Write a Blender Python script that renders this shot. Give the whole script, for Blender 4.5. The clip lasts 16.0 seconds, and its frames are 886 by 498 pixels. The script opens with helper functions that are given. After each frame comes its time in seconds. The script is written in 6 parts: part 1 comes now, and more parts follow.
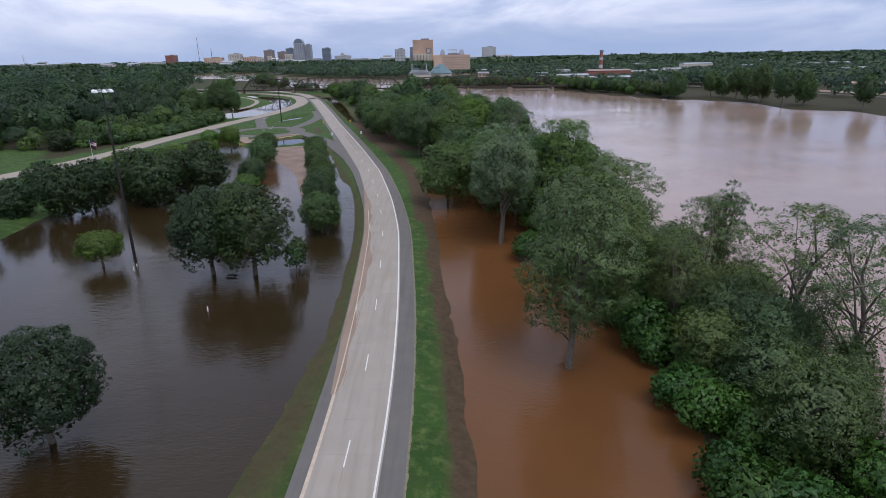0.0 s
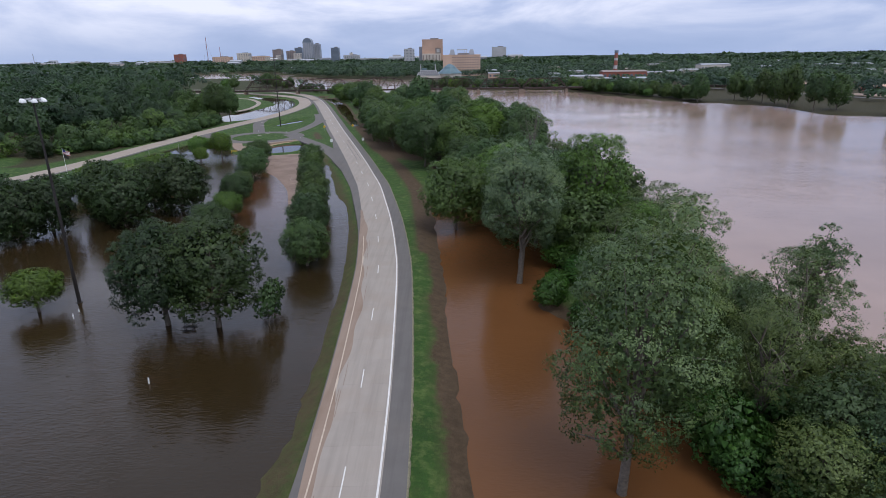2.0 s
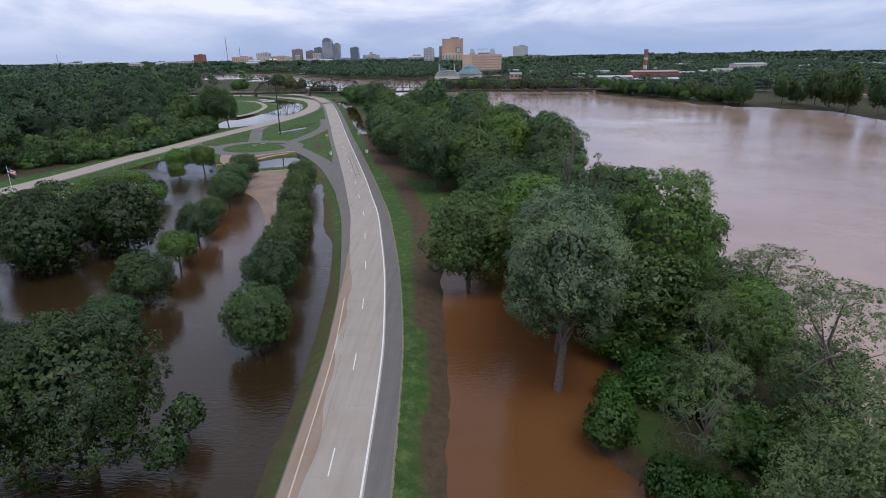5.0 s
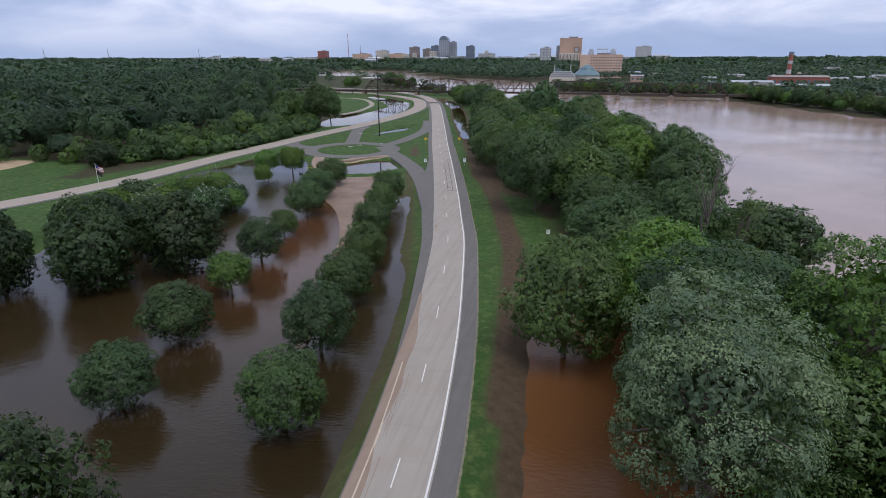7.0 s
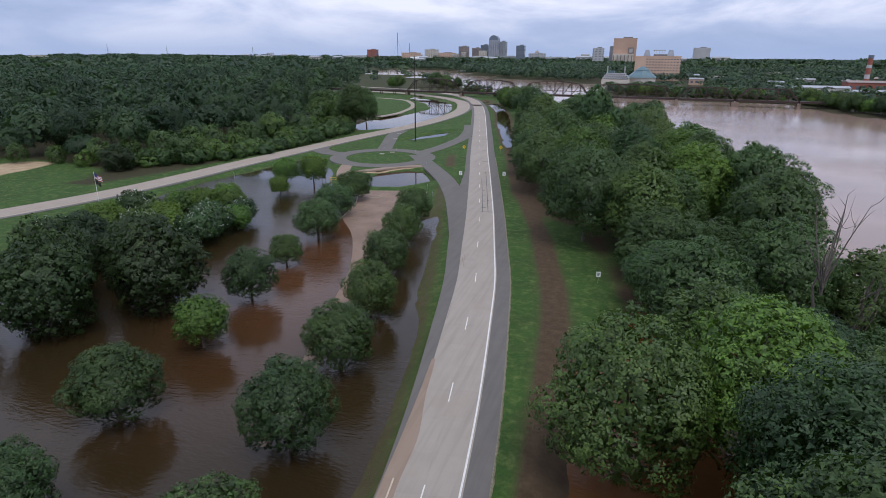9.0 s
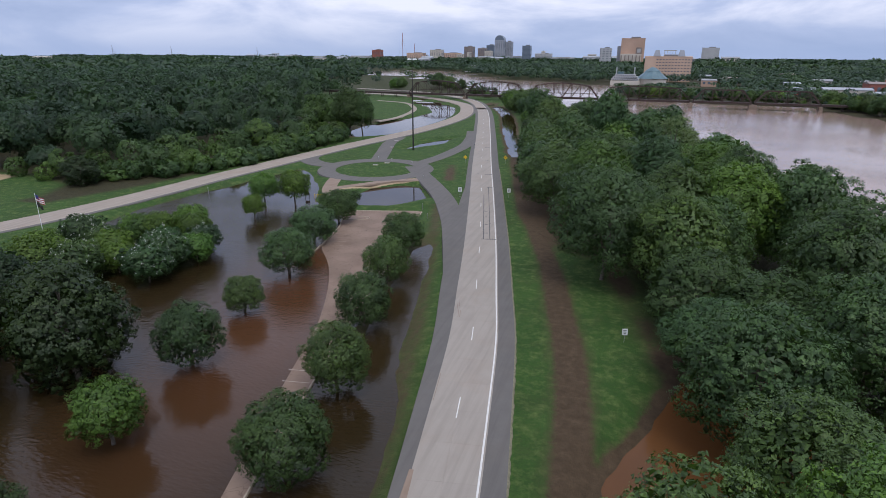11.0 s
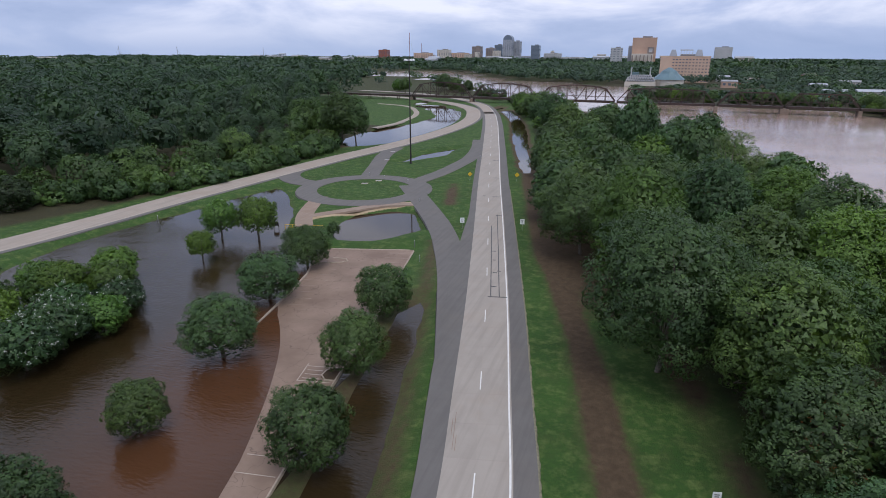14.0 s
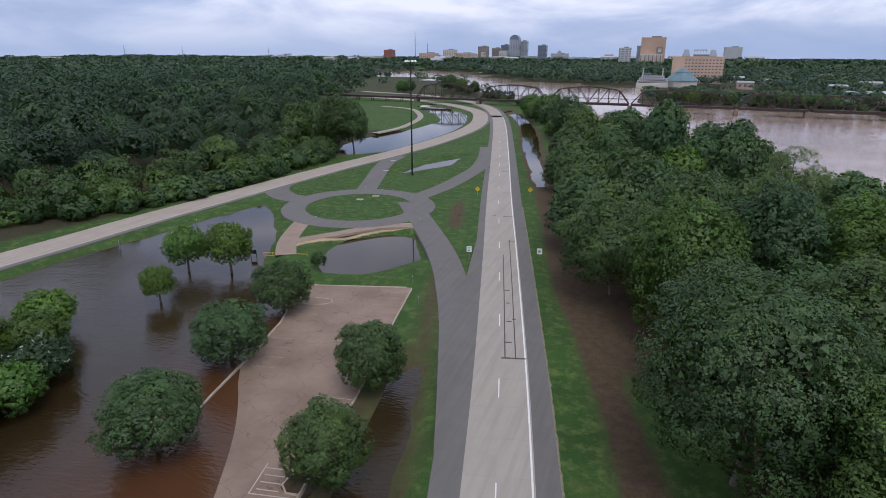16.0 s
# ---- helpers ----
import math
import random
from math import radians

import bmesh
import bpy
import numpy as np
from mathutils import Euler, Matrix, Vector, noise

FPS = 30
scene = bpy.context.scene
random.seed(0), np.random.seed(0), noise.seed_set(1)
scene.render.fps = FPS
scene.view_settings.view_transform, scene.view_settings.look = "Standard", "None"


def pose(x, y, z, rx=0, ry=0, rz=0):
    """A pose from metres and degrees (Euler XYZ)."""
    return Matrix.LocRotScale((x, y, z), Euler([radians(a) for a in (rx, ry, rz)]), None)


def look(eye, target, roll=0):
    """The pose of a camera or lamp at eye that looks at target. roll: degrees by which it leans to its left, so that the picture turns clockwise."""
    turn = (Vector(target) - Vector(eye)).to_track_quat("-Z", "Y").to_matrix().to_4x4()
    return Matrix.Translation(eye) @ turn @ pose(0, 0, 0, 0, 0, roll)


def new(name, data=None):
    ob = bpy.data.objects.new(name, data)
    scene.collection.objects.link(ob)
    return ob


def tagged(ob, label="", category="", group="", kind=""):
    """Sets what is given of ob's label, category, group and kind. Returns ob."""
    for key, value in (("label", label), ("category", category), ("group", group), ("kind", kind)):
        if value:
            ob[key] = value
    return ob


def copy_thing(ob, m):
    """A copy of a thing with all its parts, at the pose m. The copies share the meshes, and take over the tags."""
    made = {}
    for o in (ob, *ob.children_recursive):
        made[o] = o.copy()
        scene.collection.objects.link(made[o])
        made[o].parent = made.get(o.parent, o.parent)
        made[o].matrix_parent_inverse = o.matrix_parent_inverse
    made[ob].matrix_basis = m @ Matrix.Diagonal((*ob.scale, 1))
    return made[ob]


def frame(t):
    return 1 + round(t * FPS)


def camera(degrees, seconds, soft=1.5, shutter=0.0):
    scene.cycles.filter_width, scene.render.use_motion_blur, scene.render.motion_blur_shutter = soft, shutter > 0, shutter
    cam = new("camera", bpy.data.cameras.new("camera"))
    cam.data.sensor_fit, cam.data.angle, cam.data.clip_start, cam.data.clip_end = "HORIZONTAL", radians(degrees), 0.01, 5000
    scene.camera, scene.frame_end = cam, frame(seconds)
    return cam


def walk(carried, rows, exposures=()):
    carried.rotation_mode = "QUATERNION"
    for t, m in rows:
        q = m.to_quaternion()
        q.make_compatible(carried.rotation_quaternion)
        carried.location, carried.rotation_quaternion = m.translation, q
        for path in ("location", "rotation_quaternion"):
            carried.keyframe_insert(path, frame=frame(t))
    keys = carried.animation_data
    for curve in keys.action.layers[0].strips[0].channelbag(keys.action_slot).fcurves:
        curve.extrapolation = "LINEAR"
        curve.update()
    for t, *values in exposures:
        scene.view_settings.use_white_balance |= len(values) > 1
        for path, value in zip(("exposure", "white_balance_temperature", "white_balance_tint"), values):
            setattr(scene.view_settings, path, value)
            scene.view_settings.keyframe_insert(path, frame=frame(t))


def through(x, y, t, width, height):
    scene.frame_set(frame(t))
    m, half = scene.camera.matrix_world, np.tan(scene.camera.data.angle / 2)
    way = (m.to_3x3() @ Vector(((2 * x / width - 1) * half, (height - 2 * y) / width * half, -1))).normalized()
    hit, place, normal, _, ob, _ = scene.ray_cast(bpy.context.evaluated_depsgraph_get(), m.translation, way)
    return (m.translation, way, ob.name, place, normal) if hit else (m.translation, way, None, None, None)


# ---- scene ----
# ---- the camera and its walk: a level flight up the road ----
cam = camera(74.00, 16.0, soft=0.7)
# seconds, x, y, z, pitch, roll, yaw
ROWS = [
    (0.0, 0.000, 0.000, 39.176, -18.677, -1.017, -0.000),
    (0.5, 0.171, 5.617, 39.345, -18.681, -0.971, 0.028),
    (1.0, 0.246, 11.284, 39.487, -18.693, -0.921, 0.126),
    (1.5, 0.271, 17.023, 39.472, -18.695, -0.812, 0.623),
    (2.0, 0.362, 22.827, 39.398, -18.694, -0.875, 0.855),
    (2.5, 0.535, 28.663, 39.423, -18.720, -0.828, 1.263),
    (3.0, 0.782, 34.539, 39.356, -18.703, -0.799, 1.090),
    (5.5, 2.113, 64.442, 39.317, -18.716, -1.048, 4.306),
    (6.0, 2.208, 70.303, 39.323, -18.713, -0.876, 6.527),
    (6.5, 2.189, 76.208, 39.405, -18.698, -0.588, 9.557),
    (7.0, 2.121, 82.182, 39.471, -18.698, -0.310, 13.363),
    (7.5, 1.853, 88.364, 39.509, -18.711, -0.102, 16.368),
    (8.0, 1.313, 94.225, 39.490, -18.725, -0.038, 17.444),
    (8.5, 0.561, 99.790, 39.527, -18.729, 0.016, 17.690),
    (9.0, -0.309, 105.155, 39.751, -18.763, 0.216, 17.839),
    (11.5, -5.932, 131.933, 40.137, -18.750, 0.089, 18.515),
    (12.0, -7.227, 137.292, 40.117, -18.755, 0.070, 18.607),
    (12.5, -8.607, 142.673, 40.037, -18.752, 0.060, 18.723),
    (13.0, -10.041, 148.056, 39.939, -18.762, 0.091, 18.834),
    (13.5, -11.545, 153.398, 39.820, -18.758, 0.078, 18.952),
    (14.0, -13.129, 158.637, 39.797, -18.751, 0.083, 19.172),
    (14.5, -14.753, 163.706, 39.740, -18.747, 0.037, 19.444),
    (15.0, -16.371, 168.629, 39.811, -18.746, 0.065, 19.621),
    (15.5, -18.022, 173.500, 39.865, -18.754, 0.085, 19.695),
    (16.0, -19.648, 178.351, 39.857, -18.755, 0.084, 19.722),
]
walk(cam, [(t, pose(x, y, z, 90 + pitch, 0, yaw) @ pose(0, 0, 0, 0, 0, roll)) for t, x, y, z, pitch, roll, yaw in ROWS])

# ---- overcast daylight ----
world = bpy.data.worlds.new("overcast_sky")
scene.world = world
world.use_nodes = True
wn, wl = world.node_tree.nodes, world.node_tree.links
wn.clear()
w_out = wn.new("ShaderNodeOutputWorld")
w_bg = wn.new("ShaderNodeBackground")
w_sky = wn.new("ShaderNodeTexSky")
w_sky.sky_type, w_sky.sun_disc = "NISHITA", False
w_sky.sun_elevation, w_sky.sun_rotation = radians(55), radians(150)
w_dim = wn.new("ShaderNodeMix")
w_dim.data_type, w_dim.blend_type = "RGBA", "MULTIPLY"
w_dim.inputs["Factor"].default_value = 1.0
w_dim.inputs["B"].default_value = (0.10, 0.10, 0.10, 1)
wl.new(w_sky.outputs["Color"], w_dim.inputs["A"])
w_co = wn.new("ShaderNodeTexCoord")
w_sep = wn.new("ShaderNodeSeparateXYZ")
wl.new(w_co.outputs["Generated"], w_sep.inputs[0])
w_map = wn.new("ShaderNodeMapping")
w_map.inputs["Scale"].default_value = (3.0, 3.0, 11.0)
w_map.inputs["Location"].default_value = (4.3, 1.2, 0.7)
wl.new(w_co.outputs["Generated"], w_map.inputs["Vector"])
w_noise = wn.new("ShaderNodeTexNoise")
w_noise.inputs["Scale"].default_value, w_noise.inputs["Detail"].default_value = 1.0, 8.0
w_noise.inputs["Roughness"].default_value, w_noise.inputs["Distortion"].default_value = 0.55, 0.35
wl.new(w_map.outputs[0], w_noise.inputs["Vector"])
w_ramp = wn.new("ShaderNodeValToRGB")
cr = w_ramp.color_ramp
cr.elements[0].position, cr.elements[0].color = 0.34, (0.365, 0.475, 0.79, 1)
cr.elements[1].position, cr.elements[1].color = 0.63, (1.02, 1.06, 1.30, 1)
mid = cr.elements.new(0.48)
mid.color = (0.57, 0.67, 1.0, 1)
wl.new(w_noise.outputs["Fac"], w_ramp.inputs["Fac"])
# the haze band low over the land
w_band = wn.new("ShaderNodeMapRange")
w_band.inputs["From Min"].default_value, w_band.inputs["From Max"].default_value = 0.0, 0.06
w_band.inputs["To Min"].default_value, w_band.inputs["To Max"].default_value = 0.8, 0.0
wl.new(w_sep.outputs["Z"], w_band.inputs["Value"])
w_low = wn.new("ShaderNodeMix")
w_low.data_type = "RGBA"
w_low.inputs["B"].default_value = (0.43, 0.56, 0.89, 1)
wl.new(w_band.outputs["Result"], w_low.inputs["Factor"])
wl.new(w_ramp.outputs["Color"], w_low.inputs["A"])
# an overcast dome is brighter overhead than at the horizon
w_dome = wn.new("ShaderNodeMapRange")
w_dome.inputs["From Min"].default_value, w_dome.inputs["From Max"].default_value = 0.08, 0.5
w_dome.inputs["To Min"].default_value, w_dome.inputs["To Max"].default_value = 0.88, 1.22
wl.new(w_sep.outputs["Z"], w_dome.inputs["Value"])
wl.new(w_dome.outputs["Result"], w_bg.inputs["Strength"])
w_mix = wn.new("ShaderNodeMix")
w_mix.data_type = "RGBA"
w_mix.inputs["Factor"].default_value = 0.90
wl.new(w_dim.outputs["Result"], w_mix.inputs["A"])
w_up = wn.new("ShaderNodeMapRange")
w_up.inputs["From Min"].default_value, w_up.inputs["From Max"].default_value = 0.16, 0.55
w_up.inputs["To Min"].default_value, w_up.inputs["To Max"].default_value = 0.0, 0.7
wl.new(w_sep.outputs["Z"], w_up.inputs["Value"])
w_top = wn.new("ShaderNodeMix")
w_top.data_type = "RGBA"
w_top.inputs["B"].default_value = (0.69, 0.735, 0.90, 1)
wl.new(w_up.outputs["Result"], w_top.inputs["Factor"])
wl.new(w_low.outputs["Result"], w_top.inputs["A"])
wl.new(w_top.outputs["Result"], w_mix.inputs["B"])
wl.new(w_mix.outputs["Result"], w_bg.inputs["Color"])
wl.new(w_bg.outputs[0], w_out.inputs["Surface"])

sun_data = bpy.data.lights.new("sun", "SUN")
sun_data.energy, sun_data.angle, sun_data.color = 1.5, radians(32), (0.96, 0.965, 0.93)
sun = new("sun", sun_data)
sun.matrix_world = look((60, -80, 200), (0, 0, 0))
scene.view_settings.exposure = 0.0

# ---- materials ----
class Nodes:
    """A small builder of node materials."""

    def __init__(self, name):
        self.m = bpy.data.materials.new(name)
        self.m.use_nodes = True
        self.n, self.l = self.m.node_tree.nodes, self.m.node_tree.links
        self.b = self.n["Principled BSDF"]
        self.pos = self.n.new("ShaderNodeNewGeometry").outputs["Position"]

    def put(self, socket, v):
        if isinstance(v, (int, float)):
            socket.default_value = v
        elif isinstance(v, (tuple, list)):
            socket.default_value = (*v, 1) if len(v) == 3 and len(socket.default_value) == 4 else v
        else:
            self.l.new(v, socket)

    def noise(self, scale, detail=4.0, rough=0.55, stretch=None, turn=0.0):
        n = self.n.new("ShaderNodeTexNoise")
        n.inputs["Scale"].default_value, n.inputs["Detail"].default_value, n.inputs["Roughness"].default_value = scale, detail, rough
        v = self.pos
        if stretch:
            mp = self.n.new("ShaderNodeMapping")
            mp.inputs["Scale"].default_value = stretch
            mp.inputs["Rotation"].default_value = (0, 0, turn)
            self.l.new(v, mp.inputs["Vector"])
            v = mp.outputs[0]
        self.l.new(v, n.inputs["Vector"])
        return n.outputs["Fac"]

    def span(self, v, a, b, c=0.0, d=1.0):
        n = self.n.new("ShaderNodeMapRange")
        self.l.new(v, n.inputs["Value"])
        for i, x in zip(("From Min", "From Max", "To Min", "To Max"), (a, b, c, d)):
            n.inputs[i].default_value = x
        return n.outputs["Result"]

    def math(self, op, a, b=0.0):
        n = self.n.new("ShaderNodeMath")
        n.operation = op
        self.put(n.inputs[0], a)
        self.put(n.inputs[1], b)
        return n.outputs[0]

    def mix(self, f, a, b, blend="MIX"):
        n = self.n.new("ShaderNodeMix")
        n.data_type, n.blend_type = "RGBA", blend
        self.put(n.inputs["Factor"], f)
        self.put(n.inputs["A"], a)
        self.put(n.inputs["B"], b)
        return n.outputs["Result"]

    def attr(self, name):
        n = self.n.new("ShaderNodeAttribute")
        n.attribute_name = name
        s = self.n.new("ShaderNodeSeparateColor")
        self.l.new(n.outputs["Color"], s.inputs[0])
        return s.outputs["Red"], s.outputs["Green"], s.outputs["Blue"]

    def random(self):
        return self.n.new("ShaderNodeObjectInfo").outputs["Random"]

    def bump(self, h, strength, distance=0.1):
        n = self.n.new("ShaderNodeBump")
        n.inputs["Strength"].default_value, n.inputs["Distance"].default_value = strength, distance
        self.l.new(h, n.inputs["Height"])
        self.l.new(n.outputs[0], self.b.inputs["Normal"])

    def done(self, colour, rough=0.8, metal=0.0, spec=0.5):
        self.put(self.b.inputs["Base Color"], colour)
        self.put(self.b.inputs["Roughness"], rough)
        self.put(self.b.inputs["Metallic"], metal)
        self.put(self.b.inputs["Specular IOR Level"], spec)
        return self.m


def plain(name, c, rough=0.7, metal=0.0, vary=0.18, scale=1.5):
    k = Nodes(name)
    dark = tuple(x * (1 - vary) for x in c)
    light = tuple(min(1, x * (1 + vary)) for x in c)
    col = k.mix(k.span(k.noise(scale), 0.3, 0.7), dark, light)
    k.bump(k.noise(scale * 12), 0.15, 0.02)
    return k.done(col, rough, metal)


def leafy(name, dark, light, tone=0.30, through=0.24, fleck=0.38):
    k = Nodes(name)
    island = k.n.new("ShaderNodeNewGeometry").outputs["Random Per Island"]
    c = k.mix(k.span(k.noise(0.35, 3), 0.3, 0.7), dark, light)
    c = k.mix(k.math("MULTIPLY", k.math("POWER", island, 2.0), fleck), c, tuple(x * 1.6 for x in light))
    gain = k.n.new("ShaderNodeHueSaturation")
    k.put(gain.inputs["Value"], k.span(k.random(), 0, 1, 1 - tone, 1 + tone))
    k.put(gain.inputs["Color"], c)
    c = gain.outputs[0]
    hue = k.math("FRACT", k.math("MULTIPLY", k.random(), 7.13))
    c = k.mix(1.0, c, k.mix(hue, (0.88, 0.97, 1.02), (1.30, 1.12, 0.80)), "MULTIPLY")
    tint = k.n.new("ShaderNodeAttribute")
    tint.attribute_name = "tint"
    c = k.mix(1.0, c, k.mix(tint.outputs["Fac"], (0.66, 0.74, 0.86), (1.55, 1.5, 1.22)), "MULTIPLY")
    # leaf-sized mottling
    c = k.mix(1.0, c, k.mix(k.span(k.noise(5.0, 3, 0.65), 0.34, 0.66), (0.62, 0.65, 0.68), (1.36, 1.34, 1.2)), "MULTIPLY")
    k.done(c, 0.5, 0, 0.35)
    tr = k.n.new("ShaderNodeBsdfTranslucent")
    k.put(tr.inputs["Color"], k.mix(1.0, c, (1.5, 1.6, 0.9), "MULTIPLY"))
    ms = k.n.new("ShaderNodeMixShader")
    ms.inputs[0].default_value = through
    k.l.new(k.b.outputs[0], ms.inputs[1])
    k.l.new(tr.outputs[0], ms.inputs[2])
    last = ms.outputs[0]
    k.l.new(last, k.n["Material Output"].inputs["Surface"])
    return k.m


def water_mat(name, deep, shoal, wave=0.03, rough=0.06, gloss=0.5):
    """Muddy water: an opaque silt-laden body under a clear skin with ripples."""
    k = Nodes(name)
    shore, red, _ = k.attr("cover")
    c = k.mix(k.span(k.noise(0.025, 5), 0.35, 0.65), deep, tuple(x * 1.25 for x in deep))
    c = k.mix(red, c, shoal)
    c = k.mix(k.span(k.noise(0.25, 4), 0.55, 0.8, 0, 0.12), c, shoal)
    calm = k.math("MULTIPLY", k.span(k.noise(0.012, 3), 0.40, 0.62, 0.15, 1.0), k.span(shore, 0, 1, 1.0, 0.02))
    ripple = k.math("ADD", k.noise(1.1, 3, 0.5, (1, 2.6, 1), 0.5), k.math("MULTIPLY", k.noise(0.22, 2, 0.5, (1, 1.8, 1), 0.3), 1.2))
    k.bump(k.math("MULTIPLY", ripple, calm), 1.0, wave)
    k.done(c, rough, 0, gloss)
    k.b.inputs["IOR"].default_value = 1.33
    return k.m


def ground_mat():
    k = Nodes("floodplain_ground")
    grass, mud, wood = k.attr("cover")
    fine, broad = k.noise(2.2, 6, 0.7), k.noise(0.11, 4)
    turf = k.mix(k.span(broad, 0.32, 0.68), (0.028, 0.068, 0.012), (0.046, 0.102, 0.019))
    turf = k.mix(k.span(fine, 0.25, 0.8, 0, 0.7), turf, (0.020, 0.040, 0.011))
    turf = k.mix(k.span(k.noise(0.5, 6, 0.75), 0.48, 0.68, 0, 0.7), turf, (0.125, 0.160, 0.048))
    turf = k.mix(k.span(k.noise(0.2, 6, 0.7), 0.50, 0.72, 0, 0.4), turf, (0.060, 0.066, 0.024))
    # weedy, browner sward where the grass thins out
    turf = k.mix(k.span(grass, 0.45, 0.95, 0.8, 0.0), turf, k.mix(k.span(k.noise(1.3, 5, 0.7), 0.35, 0.65), (0.078, 0.066, 0.030), (0.050, 0.060, 0.020)))
    silt = k.mix(k.span(k.noise(0.8, 5, 0.6), 0.3, 0.7), (0.056, 0.037, 0.021), (0.094, 0.063, 0.038))
    silt = k.mix(k.span(k.noise(3.5, 3), 0.45, 0.75, 0, 0.6), silt, (0.050, 0.036, 0.020))
    sand = k.mix(k.span(k.noise(0.3, 5), 0.35, 0.65), (0.32, 0.23, 0.14), (0.42, 0.32, 0.21))
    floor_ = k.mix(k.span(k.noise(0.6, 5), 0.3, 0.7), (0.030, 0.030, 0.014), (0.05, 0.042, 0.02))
    ragged = k.math("MULTIPLY", k.math("SUBTRACT", k.noise(1.6, 6, 0.7), 0.5), 0.7)
    c = k.mix(k.span(k.math("ADD", grass, ragged), 0.35, 0.65), silt, turf)
    c = k.mix(k.span(k.math("ADD", mud, ragged), 0.4, 0.65), c, sand)
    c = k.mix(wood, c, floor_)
    k.bump(k.noise(5, 5, 0.7), 0.9, 0.15)
    return k.done(c, 0.9, 0, 0.2)


def concrete_mat(name, base, worn, mud, mud_gain=0.35):
    k = Nodes(name)
    tint = k.span(k.random(), 0, 1, 0.0, 1.0)
    c = k.mix(tint, tuple(x * 0.96 for x in base), tuple(x * 1.03 for x in base))
    c = k.mix(k.span(k.noise(0.35, 5, 0.6), 0.35, 0.7, 0, 0.6), c, worn)
    c = k.mix(k.span(k.noise(1.1, 4, 0.6, (1, 0.05, 1), 0.1), 0.45, 0.70, 0, 0.6), c, tuple(x * 0.78 for x in base))
    c = k.mix(k.span(k.noise(0.12, 5, 0.65), 0.5, 0.75, 0, mud_gain), c, mud)
    c = k.mix(k.span(k.noise(6, 4, 0.7), 0.55, 0.8, 0, 0.3), c, tuple(x * 0.75 for x in base))
    k.bump(k.noise(9, 4), 0.2, 0.01)
    return k.done(c, 0.85, 0, 0.3)


def lot_mat():
    """Car-park paving under a film of dried silt, crazed with cracks."""
    k = Nodes("silted_lot_paving")
    c = k.mix(k.span(k.noise(0.18, 5), 0.3, 0.7), (0.165, 0.108, 0.078), (0.25, 0.175, 0.132))
    c = k.mix(k.span(k.noise(2.0, 5, 0.7), 0.5, 0.8, 0, 0.45), c, (0.17, 0.11, 0.078))
    vo = k.n.new("ShaderNodeTexVoronoi")
    vo.feature = "DISTANCE_TO_EDGE"
    vo.inputs["Scale"].default_value = 0.24
    warp = k.n.new("ShaderNodeVectorMath")
    warp.operation = "ADD"
    nz = k.n.new("ShaderNodeTexNoise")
    nz.inputs["Scale"].default_value = 0.5
    sc = k.n.new("ShaderNodeVectorMath")
    sc.operation = "SCALE"
    sc.inputs["Scale"].default_value = 3.0
    k.l.new(k.pos, nz.inputs["Vector"])
    k.l.new(nz.outputs["Color"], sc.inputs[0])
    k.l.new(k.pos, warp.inputs[0])
    k.l.new(sc.outputs[0], warp.inputs[1])
    k.l.new(warp.outputs[0], vo.inputs["Vector"])
    c = k.mix(k.span(vo.outputs["Distance"], 0.003, 0.012, 0.62, 0.0), c, (0.085, 0.055, 0.042))
    k.bump(k.noise(5, 4), 0.3, 0.02)
    return k.done(c, 0.75, 0, 0.4)


M_GROUND = ground_mat()
M_CONCRETE = concrete_mat("pale_road_concrete", (0.306, 0.267, 0.231), (0.340, 0.300, 0.260), (0.30, 0.225, 0.17))
M_JOINT = plain("road_joint_filler", (0.315, 0.262, 0.214), 0.9)
M_MUDDY = concrete_mat("silted_concrete", (0.30, 0.25, 0.208), (0.35, 0.297, 0.25), (0.27, 0.195, 0.145), 0.6)
M_ASPHALT = concrete_mat("weathered_asphalt", (0.125, 0.114, 0.106), (0.148, 0.136, 0.128), (0.165, 0.135, 0.11), 0.25)
M_SILT = concrete_mat("dried_silt", (0.25, 0.182, 0.138), (0.29, 0.222, 0.175), (0.21, 0.14, 0.10), 0.7)
M_LOT = lot_mat()
M_PAINT = plain("white_road_paint", (0.62, 0.60, 0.57), 0.7, 0, 0.1)
M_FADED = plain("faded_stall_paint", (0.38, 0.315, 0.265), 0.8, 0, 0.15)
M_SILTED = plain("silted_stall_paint", (0.27, 0.205, 0.16), 0.8, 0, 0.2)
M_OLDLINE = plain("worn_yellow_line", (0.46, 0.37, 0.29), 0.8, 0, 0.15)
M_LITTER = plain("dry_grass_litter", (0.17, 0.155, 0.10), 0.9, 0, 0.4, 4)
M_TAR = plain("black_crack_tar", (0.045, 0.04, 0.04), 0.6)
M_WATER_A = water_mat("dark_flood_water", (0.023, 0.0150, 0.0064), (0.080, 0.034, 0.016), 0.11, 0.05, 0.46)
M_WATER_B = water_mat("orange_flood_water", (0.104, 0.0445, 0.0165), (0.088, 0.038, 0.014), 0.05, 0.09, 0.28)
M_WATER_C = water_mat("river_water", (0.265, 0.185, 0.150), (0.285, 0.20, 0.16), 0.08, 0.12)
M_LEAF = leafy("oak_leaves", (0.027, 0.051, 0.017), (0.070, 0.120, 0.040), 0.22)
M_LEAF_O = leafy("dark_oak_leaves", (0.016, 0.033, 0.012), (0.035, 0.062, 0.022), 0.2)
M_LEAF_B = leafy("bright_leaves", (0.052, 0.100, 0.018), (0.092, 0.160, 0.030))
